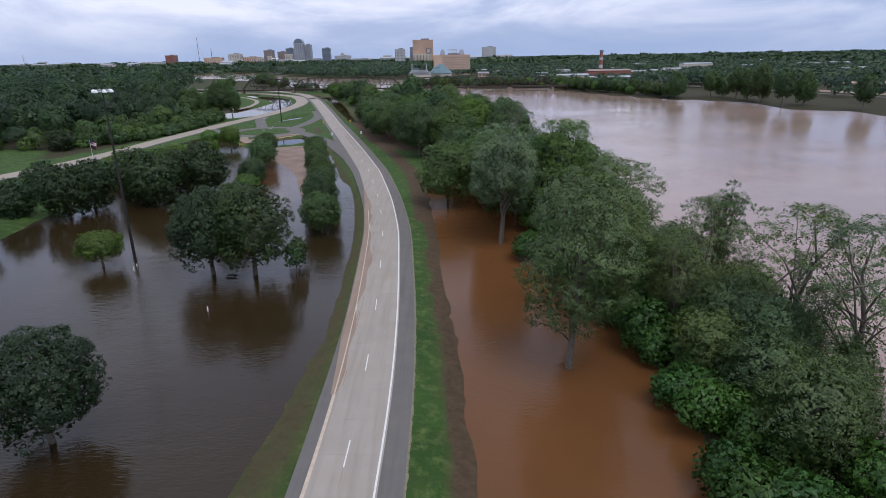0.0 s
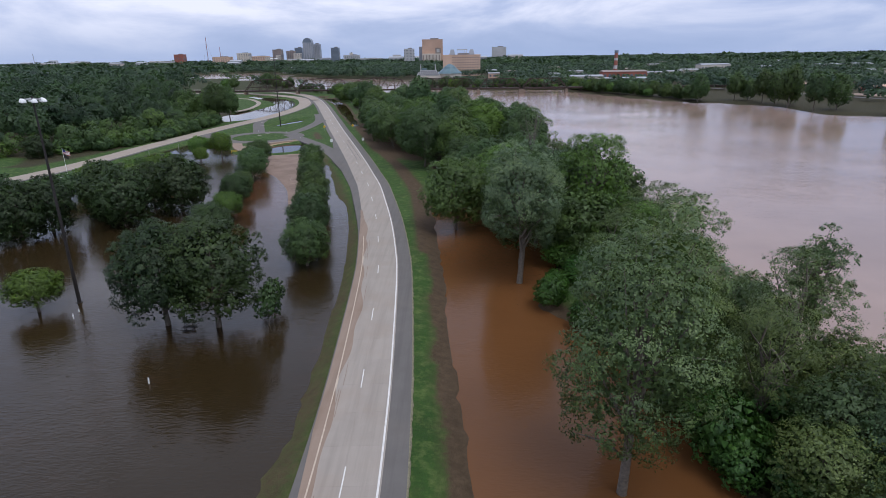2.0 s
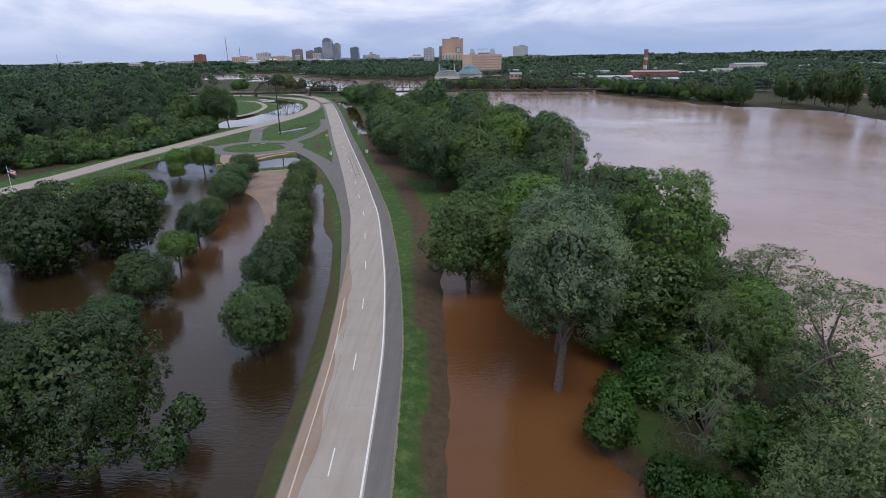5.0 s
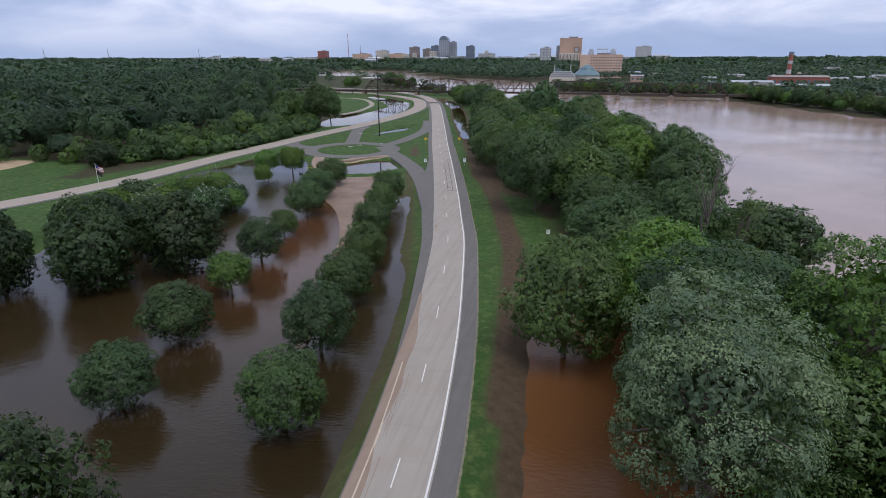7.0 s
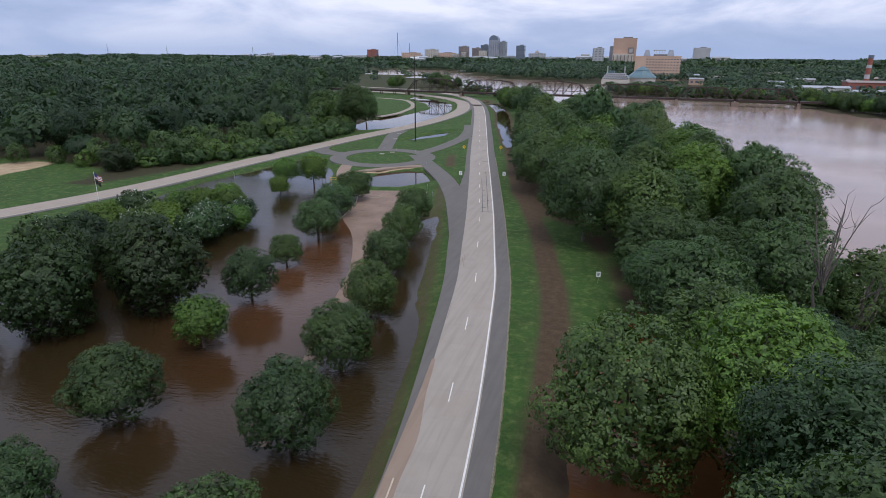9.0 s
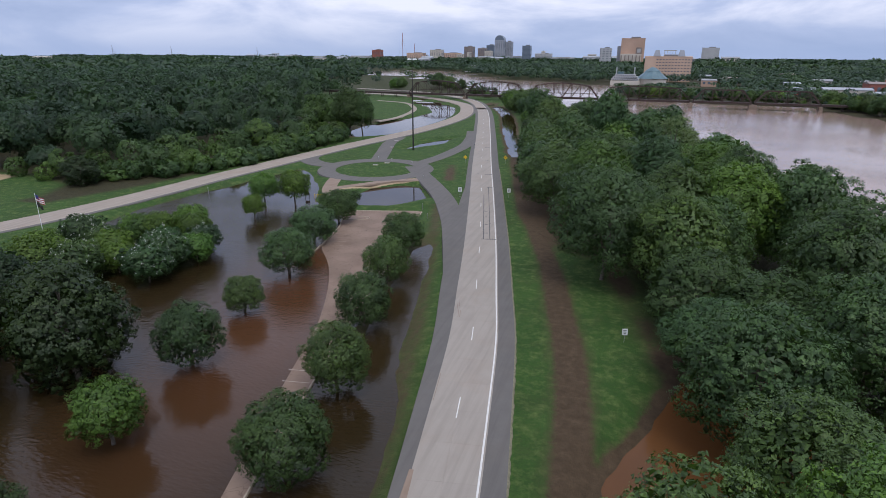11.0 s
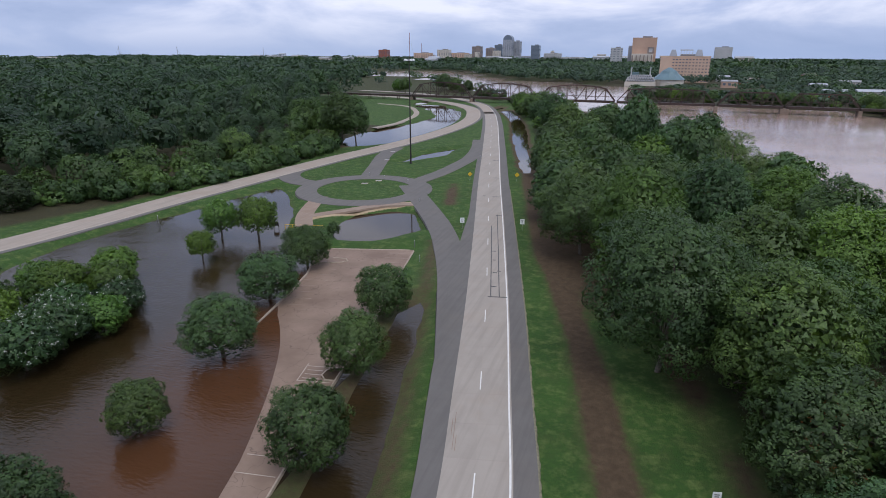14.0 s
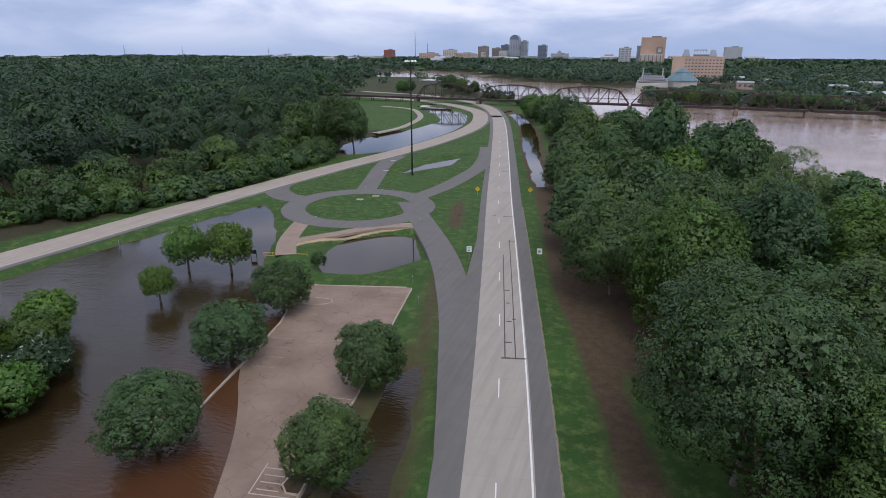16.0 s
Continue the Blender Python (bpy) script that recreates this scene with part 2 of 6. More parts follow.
M_LEAF_C = leafy("cottonwood_leaves", (0.050, 0.084, 0.034), (0.100, 0.144, 0.062), 0.15)
M_LEAF_P = leafy("pale_cottonwood_leaves", (0.088, 0.122, 0.056), (0.170, 0.205, 0.110), 0.05)
M_LEAF_E = leafy("bank_leaves", (0.027, 0.053, 0.018), (0.069, 0.121, 0.041))
M_LEAF_D = leafy("vine_leaves", (0.032, 0.080, 0.018), (0.058, 0.130, 0.026))
# forest green shifted towards blue to stand for light haze over the woods
M_FOREST_HAZED = leafy("hazed_forest_leaves", (0.016, 0.037, 0.021), (0.038, 0.075, 0.036), 0.0, 0.25, 0.14)
M_THICKET = leafy("thicket_leaves", (0.034, 0.070, 0.026), (0.062, 0.116, 0.039), 0.0, 0.25, 0.18)
# far woods: the blue haze of distance is mixed into the leaf colour
M_FAR_HAZED = leafy("hazed_far_wood_leaves", (0.020, 0.045, 0.036), (0.034, 0.067, 0.049), 0.0, 0.25)
M_BLOSSOM = plain("white_blossom", (0.62, 0.62, 0.55), 0.8, 0, 0.12)
M_BARK = plain("grey_bark", (0.12, 0.10, 0.08), 0.9, 0, 0.35, 3)
M_DEAD = plain("bleached_dead_wood", (0.11, 0.092, 0.078), 0.9, 0, 0.3, 3)
M_RUST = plain("rusted_bridge_steel", (0.055, 0.036, 0.030), 0.8, 0.2, 0.3, 0.6)
M_DARKSTEEL = plain("dark_mast_steel", (0.035, 0.03, 0.028), 0.6, 0.4)
M_STEEL = plain("galvanised_steel", (0.35, 0.35, 0.35), 0.5, 0.6)
M_WHITE = plain("white_enamel", (0.78, 0.78, 0.78), 0.5, 0, 0.06)
M_YELLOW = plain("yellow_sign_paint", (0.65, 0.42, 0.03), 0.5, 0, 0.08)
M_KERB = plain("kerb_concrete", (0.36, 0.29, 0.23), 0.85)
M_GLASS = plain("dark_window_glass", (0.13, 0.15, 0.18), 0.2, 0, 0.2, 0.1)
M_PIER = plain("stained_pier_concrete", (0.20, 0.15, 0.115), 0.9, 0, 0.25, 0.5)
M_ROOF = plain("grey_roofing", (0.20, 0.20, 0.21), 0.8)

# ---- shapes: helpers ----
def part(name, bm, material, parent=None, label="", smooth=False):
    me = bpy.data.meshes.new(name)
    bm.to_mesh(me)
    bm.free()
    if smooth:
        for p in me.polygons:
            p.use_smooth = True
    me.materials.append(material)
    ob = new(name, me)
    if parent:
        ob.parent = parent
    if label:
        ob["label"] = label
    return ob


def mesh_ob(name, verts, faces, material, parent=None, smooth=False):
    me = bpy.data.meshes.new(name)
    me.from_pydata([tuple(v) for v in verts], [], [tuple(f) for f in faces])
    if smooth:
        for p in me.polygons:
            p.use_smooth = True
    me.materials.append(material)
    me.update()
    ob = new(name, me)
    if parent:
        ob.parent = parent
    return ob


def quad_ob(name, corners, material, parent=None, bent=None, tint=None):
    """One mesh of loose faces: corners has the shape (count, 3 or 4, 3); bent are the faces' shading normals."""
    n, k = corners.shape[:2]
    me = bpy.data.meshes.new(name)
    me.vertices.add(n * k)
    me.vertices.foreach_set("co", np.ascontiguousarray(corners, dtype=np.float32).ravel())
    me.loops.add(n * k)
    me.loops.foreach_set("vertex_index", np.arange(n * k, dtype=np.int32))
    me.polygons.add(n)
    me.polygons.foreach_set("loop_start", np.arange(0, n * k, k, dtype=np.int32))
    me.polygons.foreach_set("loop_total", np.full(n, k, dtype=np.int32))
    me.materials.append(material)
    me.update(calc_edges=True)
    if bent is not None:
        me.polygons.foreach_set("use_smooth", np.ones(n, dtype=bool))
        me.normals_split_custom_set_from_vertices(np.repeat(bent, k, axis=0).astype(np.float32))
    if tint is not None:
        me.attributes.new("tint", "FLOAT", "FACE").data.foreach_set("value", tint.astype(np.float32))
    ob = new(name, me)
    if parent:
        ob.parent = parent
    return ob


def smooth_line(pts, step=2.0):
    """A Catmull-Rom curve through pts, in even steps."""
    p = np.array(pts, float)
    p = np.vstack([2 * p[0] - p[1], p, 2 * p[-1] - p[-2]])
    out = []
    for i in range(1, len(p) - 2):
        for u in np.linspace(0, 1, 24, endpoint=False):
            a, b, c, d = p[i - 1:i + 3]
            out.append(0.5 * (2 * b + (c - a) * u + (2 * a - 5 * b + 4 * c - d) * u ** 2 + (3 * b - a - 3 * c + d) * u ** 3))
    out.append(p[-2])
    out = np.array(out)
    s = np.r_[0, np.cumsum(np.linalg.norm(np.diff(out, axis=0), axis=1))]
    k = np.arange(0, s[-1], step)
    return np.c_[np.interp(k, s, out[:, 0]), np.interp(k, s, out[:, 1])]


def side(line):
    """Unit vectors to the right of a line."""
    d = np.gradient(line, axis=0)
    d /= np.linalg.norm(d, axis=1)[:, None]
    return np.c_[d[:, 1], -d[:, 0]]


def shifted(line, off):
    return line + side(line) * np.reshape(off, (-1, 1))


def ribbon(name, line, a, b, z, material, parent=None, skirt=0.5):
    """A paved band along a line, from a to b metres to its right, with its edges going down into the ground."""
    n = len(line)
    l, r = shifted(line, np.broadcast_to(a, n)), shifted(line, np.broadcast_to(b, n))
    z = np.broadcast_to(z, n)
    rows = [np.c_[l - side(line) * 0.15, z - skirt], np.c_[l, z], np.c_[r, z], np.c_[r + side(line) * 0.15, z - skirt]]
    v = np.stack(rows, 1).reshape(-1, 3)
    f = [(4 * i + j, 4 * i + j + 1, 4 * i + j + 5, 4 * i + j + 4) for i in range(n - 1) for j in range(3)]
    return mesh_ob(name, v, f, material, parent)


def dist_line(P, line):
    """Distance of points to a polyline."""
    best = np.full(len(P), 1e9)
    for a, b in zip(line[:-1], line[1:]):
        ab = b - a
        u = np.clip(((P - a) @ ab) / max(ab @ ab, 1e-9), 0, 1)
        best = np.minimum(best, np.hypot(*(P - a - u[:, None] * ab).T))
    return best


def inside(P, poly):
    x, y = P[:, 0], P[:, 1]
    r = np.zeros(len(P), bool)
    for (x0, y0), (x1, y1) in zip(poly, np.roll(poly, -1, axis=0)):
        c = (y0 > y) != (y1 > y)
        r ^= c & (x < (x1 - x0) * (y - y0) / (y1 - y0 + 1e-12) + x0)
    return r


def dry(P, poly):
    """Signed distance to a shore: positive on land, negative in the water."""
    poly = np.array(poly, float)
    d = dist_line(P, np.vstack([poly, poly[:1]]))
    return np.where(inside(P, poly), -d, d)


def grain(P, scale, seed=0):
    """Cheap smooth value noise in the plane, from -1 to 1."""
    q = P * scale + seed * 17.3
    i = np.floor(q).astype(int)
    u = q - i
    u = u * u * (3 - 2 * u)

    def h(a, b):
        return np.modf(np.abs(np.sin(a * 127.1 + b * 311.7 + seed) * 43758.5453))[0]
    v = (h(i[:, 0], i[:, 1]) * (1 - u[:, 0]) + h(i[:, 0] + 1, i[:, 1]) * u[:, 0]) * (1 - u[:, 1]) \
        + (h(i[:, 0], i[:, 1] + 1) * (1 - u[:, 0]) + h(i[:, 0] + 1, i[:, 1] + 1) * u[:, 0]) * u[:, 1]
    return v * 2 - 1


# ---- the plan ----
WATER = -1.2
# the white line along the right of the carriageway
MAIN = smooth_line([(-13, -80), (-9.5, -30), (-7.6, 10), (-6.9, 44), (-6.8, 62), (-7.2, 78), (-8.0, 95), (-9.9, 124.7), (-11.6, 141), (-14.5, 162), (-18.5, 185),
                    (-21.9, 203), (-26.0, 220), (-32.6, 247), (-44.0, 291), (-56.4, 338), (-69.4, 389), (-83.6, 444), (-96.9, 494.6), (-113.3, 550), (-135, 604), (-170, 655), (-225, 700), (-300, 725)])
LEFT = smooth_line([(-190, 110), (-168, 165), (-149, 213), (-142, 238), (-138.5, 262), (-136.5, 283), (-133.5, 306), (-130.3, 330), (-125.8, 360), (-119.5, 392), (-114.6, 425), (-112.5, 465),
                    (-114.5, 497), (-120.5, 527), (-134, 567), (-157, 600), (-185, 626), (-222, 648), (-290, 668)])
FLOOD = [(-22, -80), (-22.6, 20), (-21.0, 46), (-19.8, 55), (-18.6, 66), (-17.8, 82), (-18.7, 101), (-19.5, 115), (-20, 128), (-22, 145), (-25.5, 167), (-30, 185), (-36, 203), (-41, 222), (-44, 238),
         (-47, 246), (-50, 237), (-50.2, 225), (-51, 215), (-55, 216), (-60, 228), (-66, 242), (-71, 254), (-76, 263), (-84, 266), (-92, 271), (-96, 279), (-99.5, 287), (-106, 295), (-114, 306), (-120, 311),
         (-123.4, 299), (-126, 282), (-129, 267), (-132, 255), (-131, 240), (-126, 222), (-118, 200), (-110, 178), (-107, 160), (-105, 145), (-104, 132), (-112, 116), (-130, 95), (-150, 60), (-170, 0), (-190, -80)]
POND = [(-80.5, 274), (-83, 284), (-82.4, 291), (-75.8, 298), (-68.5, 296), (-62.6, 284), (-65.3, 277.8), (-70, 272.2), (-78, 271)]
LAGOON = [(-127, 402), (-121.5, 425), (-119, 463), (-120.5, 495), (-127, 527), (-139, 558), (-164, 592), (-192, 616), (-196, 602), (-160, 556), (-143, 520), (-143, 490), (-148, 465), (-154, 440), (-152, 415), (-146, 396), (-136, 391)]
DITCH = [(-126, 604), (-104, 567), (-83, 504), (-71, 455), (-59.5, 400), (-53, 372), (-50.5, 360), (-52.5, 359), (-56.5, 370), (-64.5, 399), (-77, 446), (-92, 510), (-110, 561), (-127, 598)]
CHANNEL = [(3.8, -80), (3.4, 20), (3.1, 45), (2.2, 63), (0.8, 86), (-0.5, 109), (-1.8, 137), (-3.4, 158), (-4.3, 168), (-4.2, 178), (-0.8, 187), (1.6, 196), (5.5, 204), (7, 226), (7.5, 243), (8.5, 254), (11, 252), (15, 232), (17, 208), (19, 184), (20, 160), (21, 140), (20.5, 126), (15, 113), (22, 100), (27, 79), (28.8, 63), (26, 45), (24, 20), (22, -80)]
PUDDLE = [(-102.5, 362), (-99.6, 386), (-91.4, 403), (-91, 384)]
RIVER = [(46, -250), (46, 0), (45, 45), (44, 62), (46, 90), (46, 130), (44, 170), (38, 210), (31, 260), (23, 320), (15, 370), (-6, 430), (-36, 480), (-66, 530), (-88, 580), (-112, 640), (-150, 720), (-198, 800), (-250, 895),
         (-330, 1000), (-400, 1080), (-520, 1150), (-520, 1300), (-409, 1281), (-347, 1246), (-288, 1125), (-215, 1015), (-126, 940), (-80, 925), (-20, 908), (-36, 880), (-38, 705), (-28, 675), (66, 662), (112, 645), (126, 593), (156, 525),
         (180, 482), (207, 478), (234, 395), (257, 345), (300, 250), (340, 100), (370, -250)]
SHORES = [FLOOD, POND, LAGOON, DITCH, CHANNEL, PUDDLE, RIVER]
ISLE = (-92.5, 315.0)
TRACK = smooth_line([(-4.8, 140), (-6.2, 160), (-8.6, 185), (-10.6, 199), (-14.2, 216), (-18.2, 233), (-22.4, 247.5), (-27.2, 263), (-32.5, 279.5), (-43, 322), (-52, 360)], 3)
MUDPATH = smooth_line([(-92, 280), (-86, 290), (-78, 300), (-70, 304)], 3)
FIELD = [(-172, 222), (-165, 246), (-172, 262), (-200, 270), (-240, 268), (-270, 235), (-220, 215)]
LOT = [(-57.9, 269.2), (-75.6, 264.2), (-71, 252), (-66.5, 228), (-62, 205), (-55, 175), (-48, 145), (-42, 120), (-30, 122), (-35, 155), (-42, 187), (-50, 218), (-52, 237), (-54.8, 252)]

LOT_WEST = [-42, -48, -55.5, -63.4, -68.3, -72.4, -76.3]
LOT_Y, LOT_EAST = [122, 155, 180, 202, 217, 235, 255, 269], [-30, -35.4, -41, -45.2, -48.3, -51.2, -55.4, -58]


def lot_z(P):
    """The car park's gentle fall to the south-west."""
    west = np.interp(P[:, 1], [120, 145, 175, 205, 228, 252, 264], LOT_WEST)
    east = np.interp(P[:, 1], LOT_Y, LOT_EAST)
    u = np.clip((P[:, 0] - west) / (east - west), 0, 1)
    return -0.9 - 0.0021 * (268 - P[:, 1]) - np.interp(P[:, 1], [200, 232, 264], [0.516, 0.25, 0.10]) * (1 - u)


def ground_z(P):
    ragged = P + np.c_[grain(P, 0.16, 2) + 0.5 * grain(P, 0.5, 4), grain(P, 0.16, 6) + 0.5 * grain(P, 0.5, 9)] * 0.7
    d = np.min([dry(ragged, s) for s in SHORES], axis=0)
    z = WATER + np.where(d > 0, np.minimum(d * 0.28, 1.08), np.maximum(d * 0.3, -1.2))
    z = z + np.where(d > 4, 0.07 * grain(P, 0.08, 3) + 0.03 * grain(P, 0.4, 5), 0)
    rim = np.maximum(dry(P, LOT), 0)
    z = np.where(rim < 8, np.minimum(z, np.maximum(lot_z(P), -2.2) - 0.10 + 0.16 * rim), z)
    # low grassy berm between the car park and the drowned swale
    off = P[:, 0] - np.interp(P[:, 1], LOT_Y, LOT_EAST)
    berm = (off > 0.1) & (off < 5) & (P[:, 1] > 186) & (P[:, 1] < 262)
    z = np.where(berm, np.maximum(z, WATER + 0.24 - 0.13 * np.maximum(off - 1.2, 0)), z)
    # embankments of the two carriageways
    for line, half, drop in ((shifted(MAIN, -2.4), 5.5, 0.48), (LEFT, 5.5, 0.35)):
        out = np.maximum(dist_line(P, line[::3]) - half, 0)
        z = np.maximum(z, -0.10 - drop * out)
        z = np.where(out <= 0, -0.14, z)
    return z, d


def axis(lo, hi, step, far_lo, far_hi):
    a = list(np.arange(lo, hi + step, step))
    g = step
    while a[-1] < far_hi:
        g *= 1.18
        a.append(a[-1] + g)
    g = step
    while a[0] > far_lo:
        g *= 1.18
        a.insert(0, a[0] - g)
    return np.array(a)


gx, gy = axis(-215, 75, 1.6, -2900, 2900), axis(-20, 470, 1.6, -900, 2950)
GX, GY = np.meshgrid(gx, gy)
P = np.c_[GX.ravel(), GY.ravel()]
gz, shore = ground_z(P)
nx, ny = len(gx), len(gy)
idx = np.arange(nx * ny).reshape(ny, nx)
faces = np.stack([idx[:-1, :-1], idx[:-1, 1:], idx[1:, 1:], idx[1:, :-1]], -1).reshape(-1, 4)
ground = mesh_ob("ground", np.c_[P, gz], faces.tolist(), M_GROUND, None, True)
tagged(ground, "flooded riverside lawns with silt margins and woodland soil", "ground", kind="structure")

on_track = np.clip(1.35 - dist_line(P, TRACK) / (2.3 + 0.35 * grain(P, 0.09, 12)), 0, 1)
shade_dirt = np.clip(1.2 - np.abs(P[:, 0] - np.interp(P[:, 1], [0, 150, 200, 230, 285, 360, 420], [12, 3, 3, -5, -21, -44, -60])) / 3.2, 0, 1) * (P[:, 1] > 175) * (0.55 + 0.45 * grain(P, 0.2, 14))
past = P[:, 0] - np.interp(P[:, 1], TRACK[:, 1], TRACK[:, 0])
shade_dirt = np.maximum(shade_dirt, np.clip(past / 1.5, 0, 1) * np.clip((P[:, 1] - 244 + 5 * grain(P, 0.15, 33)) / 8, 0, 1) * np.clip((14 - past) / 2, 0, 1) * (0.8 + 0.3 * grain(P, 0.3, 35)))
right_of = P[:, 0] > np.interp(P[:, 1], MAIN[:, 1], MAIN[:, 0])
wet = np.where(right_of, np.clip(1.5 - shore / np.interp(P[:, 1], [155, 180], [2.3, 1.3]), 0, 1) * 1.33, np.clip(0.8 - (gz - WATER) / 0.15, 0, 1))
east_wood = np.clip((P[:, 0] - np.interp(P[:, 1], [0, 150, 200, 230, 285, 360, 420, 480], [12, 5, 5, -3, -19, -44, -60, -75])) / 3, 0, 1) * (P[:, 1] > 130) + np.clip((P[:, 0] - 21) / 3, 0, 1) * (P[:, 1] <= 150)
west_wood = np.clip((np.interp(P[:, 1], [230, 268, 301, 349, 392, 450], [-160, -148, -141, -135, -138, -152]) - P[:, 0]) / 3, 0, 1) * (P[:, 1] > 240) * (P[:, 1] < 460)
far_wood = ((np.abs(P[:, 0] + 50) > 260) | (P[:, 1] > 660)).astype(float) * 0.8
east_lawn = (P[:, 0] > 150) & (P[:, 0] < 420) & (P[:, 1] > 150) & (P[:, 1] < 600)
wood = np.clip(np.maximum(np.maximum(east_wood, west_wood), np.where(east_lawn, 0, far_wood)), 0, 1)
field = np.clip(-dry(P, FIELD) / 8, 0, 1) * np.clip(grain(P, 0.07, 8) * 1.6 + 0.25, 0, 1)
path = np.clip(1.5 - dist_line(P, MUDPATH) / 2.0, 0, 1)
grass = np.clip(1.0 - np.maximum(np.maximum(on_track, shade_dirt), wet * 0.75), 0, 1)
bank_off = np.interp(P[:, 1], [0, 30, 70, 150, 200, 240, 275], [14.0, 13.0, 10.8, 10.9, 12.6, 14.4, 15.6])
bank_wide = np.interp(P[:, 1], [150, 200], [3.2, 1.7])
left_bank = np.clip(1.6 - np.abs(P[:, 0] - np.interp(P[:, 1], MAIN[:, 1], MAIN[:, 0]) + bank_off) / bank_wide, 0, 1) * (P[:, 1] < 275)
grass = np.where(right_of, grass, np.maximum(grass, 0.62))
worn = np.clip(1.3 - dist_line(P, np.array([(-69, 330), (-62.5, 306)])) / 2.2, 0, 1) * (0.6 + 0.4 * grain(P, 0.3, 41))
worn = np.maximum(worn, np.clip(1.3 - dist_line(P, np.array([(-141, 384), (-131.5, 401), (-129.5, 414)])) / 5, 0, 1))
grass = np.minimum(grass, 1 - 0.85 * worn)
grass = np.minimum(grass, 1 - left_bank * (0.50 + 0.06 * grain(P, 0.25, 21)))
beside_lot = P[:, 0] - np.interp(P[:, 1], LOT_Y, LOT_EAST)
grass = np.where((beside_lot > -1) & (beside_lot < 6.5) & (P[:, 1] > 170) & (P[:, 1] < 248), np.minimum(grass, 0.50 + 0.1 * grain(P, 0.3, 51)), grass)
wood = wood * (1 - np.clip(-dry(P, FIELD) / 3, 0, 1))
paint = ground.data.color_attributes.new("cover", "FLOAT_COLOR", "POINT")
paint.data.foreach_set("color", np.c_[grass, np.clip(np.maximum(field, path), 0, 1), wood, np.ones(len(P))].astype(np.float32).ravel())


def water_sheet(name, left, right, ys, across, material, label):
    u = np.linspace(0, 1, across)
    V = np.array([[(l + (r - l) * k, y, WATER) for k in u] for y, l, r in zip(ys, left, right)])
    n, m = V.shape[:2]
    ix = np.arange(n * m).reshape(n, m)
    f = np.stack([ix[:-1, :-1], ix[:-1, 1:], ix[1:, 1:], ix[1:, :-1]], -1).reshape(-1, 4)
    ob = mesh_ob(name, V.reshape(-1, 3), f.tolist(), material)
    Q = V.reshape(-1, 3)[:, :2]
    red = np.clip(1.1 - dist_line(Q, np.array([(-62, 250), (-62, 225), (-56, 195), (-50, 165), (-46, 140), (-42, 115)])) / 19, 0, 0.9) * np.clip((Q[:, 1] - 140) / 50, 0, 1) * (Q[:, 0] < np.interp(Q[:, 1], [122, 155, 187, 218, 237], [-31, -36, -43, -51, -53]))
    still = np.clip((Q[:, 1] - 262) / 10, 0, 1) * (Q[:, 0] < 0)
    at = ob.data.color_attributes.new("cover", "FLOAT_COLOR", "POINT")
    at.data.foreach_set("color", np.c_[still, red, red * 0, red * 0 + 1].astype(np.float32).ravel())
    return tagged(ob, label, "water", kind="structure")


ys = np.arange(-80, 641, 6.0)
road_x = np.interp(ys, MAIN[:, 1], MAIN[:, 0]) - 3.4
bank_x = np.interp(ys, [-80, 0, 60, 130, 180, 205, 256, 272, 300, 640], [40, 40, 42, 34, 28, 25, 19, -8, -20, -120])
bank_x = np.maximum(bank_x, road_x + 6)
water_sheet("flood_water", np.full(len(ys), -260.0), road_x, ys, 60, M_WATER_A, "dark muddy flood water standing over the park lawns")
cut = ys < 262
water_sheet("channel_water", road_x[cut], bank_x[cut], ys[cut], 12, M_WATER_B, "opaque orange-brown flood water beside the road")
cut = ys > 255
water_sheet("ditch_water", road_x[cut], bank_x[cut], ys[cut], 12, M_WATER_A, "still water in the roadside ditch")
water_sheet("river_water", bank_x, np.full(len(ys), 420.0), ys, 30, M_WATER_C, "wide pinkish-brown river in flood")
ys2 = np.arange(640, 1361, 20.0)
water_sheet("river_reach", np.full(len(ys2), -620.0), np.full(len(ys2), 420.0), ys2, 30, M_WATER_C, "river in flood winding towards the city")

# ---- roads ----
# the two carriageways are laid as beds with slabs on them
main_road = ribbon("main_road", MAIN, -6.84, 0.35, -0.03, M_JOINT)
tagged(main_road, "pale concrete two-lane parkway carriageway, lightly silted", "road", kind="structure")
tagged(ribbon("shoulder_right", MAIN, 0.33, 2.85, -0.012, M_ASPHALT), "grey asphalt hard shoulder beside the carriageway", "road shoulder", kind="structure")
y_main = MAIN[:, 1]
left_w = np.interp(y_main, [0, 60, 80, 150, 190, 225, 262, 285, 300], [1.3, 1.5, 1.2, 1.0, 2.0, 3.1, 3.4, 2.4, 1.6])
low_dirt = ribbon("shoulder_left", MAIN, -6.84 - left_w, -6.82, -0.012, M_ASPHALT)
tagged(low_dirt, "asphalt shoulder dusted with dried silt", "road shoulder", kind="structure")
silt_line = MAIN[(y_main > 60) & (y_main < 175)]
silt_w = np.interp(silt_line[:, 1], [60, 78, 150, 175], [0.1, 1.0, 0.8, 0.1])
tagged(ribbon("silt_margin", silt_line, -6.9 - 0.95 * silt_w, -6.75 + silt_w * (0.9 + 0.5 * np.sin(silt_line[:, 1] * 0.13) + 0.3 * np.sin(silt_line[:, 1] * 0.41)), 0.012, M_SILT, None, 0.1), "reddish dried silt along the road's edge", "silt", kind="structure")
tagged(ribbon("edge_line", MAIN, 0.0, 0.12, 0.006, M_PAINT, None, 0.02), "solid white edge line", "road marking", kind="structure")
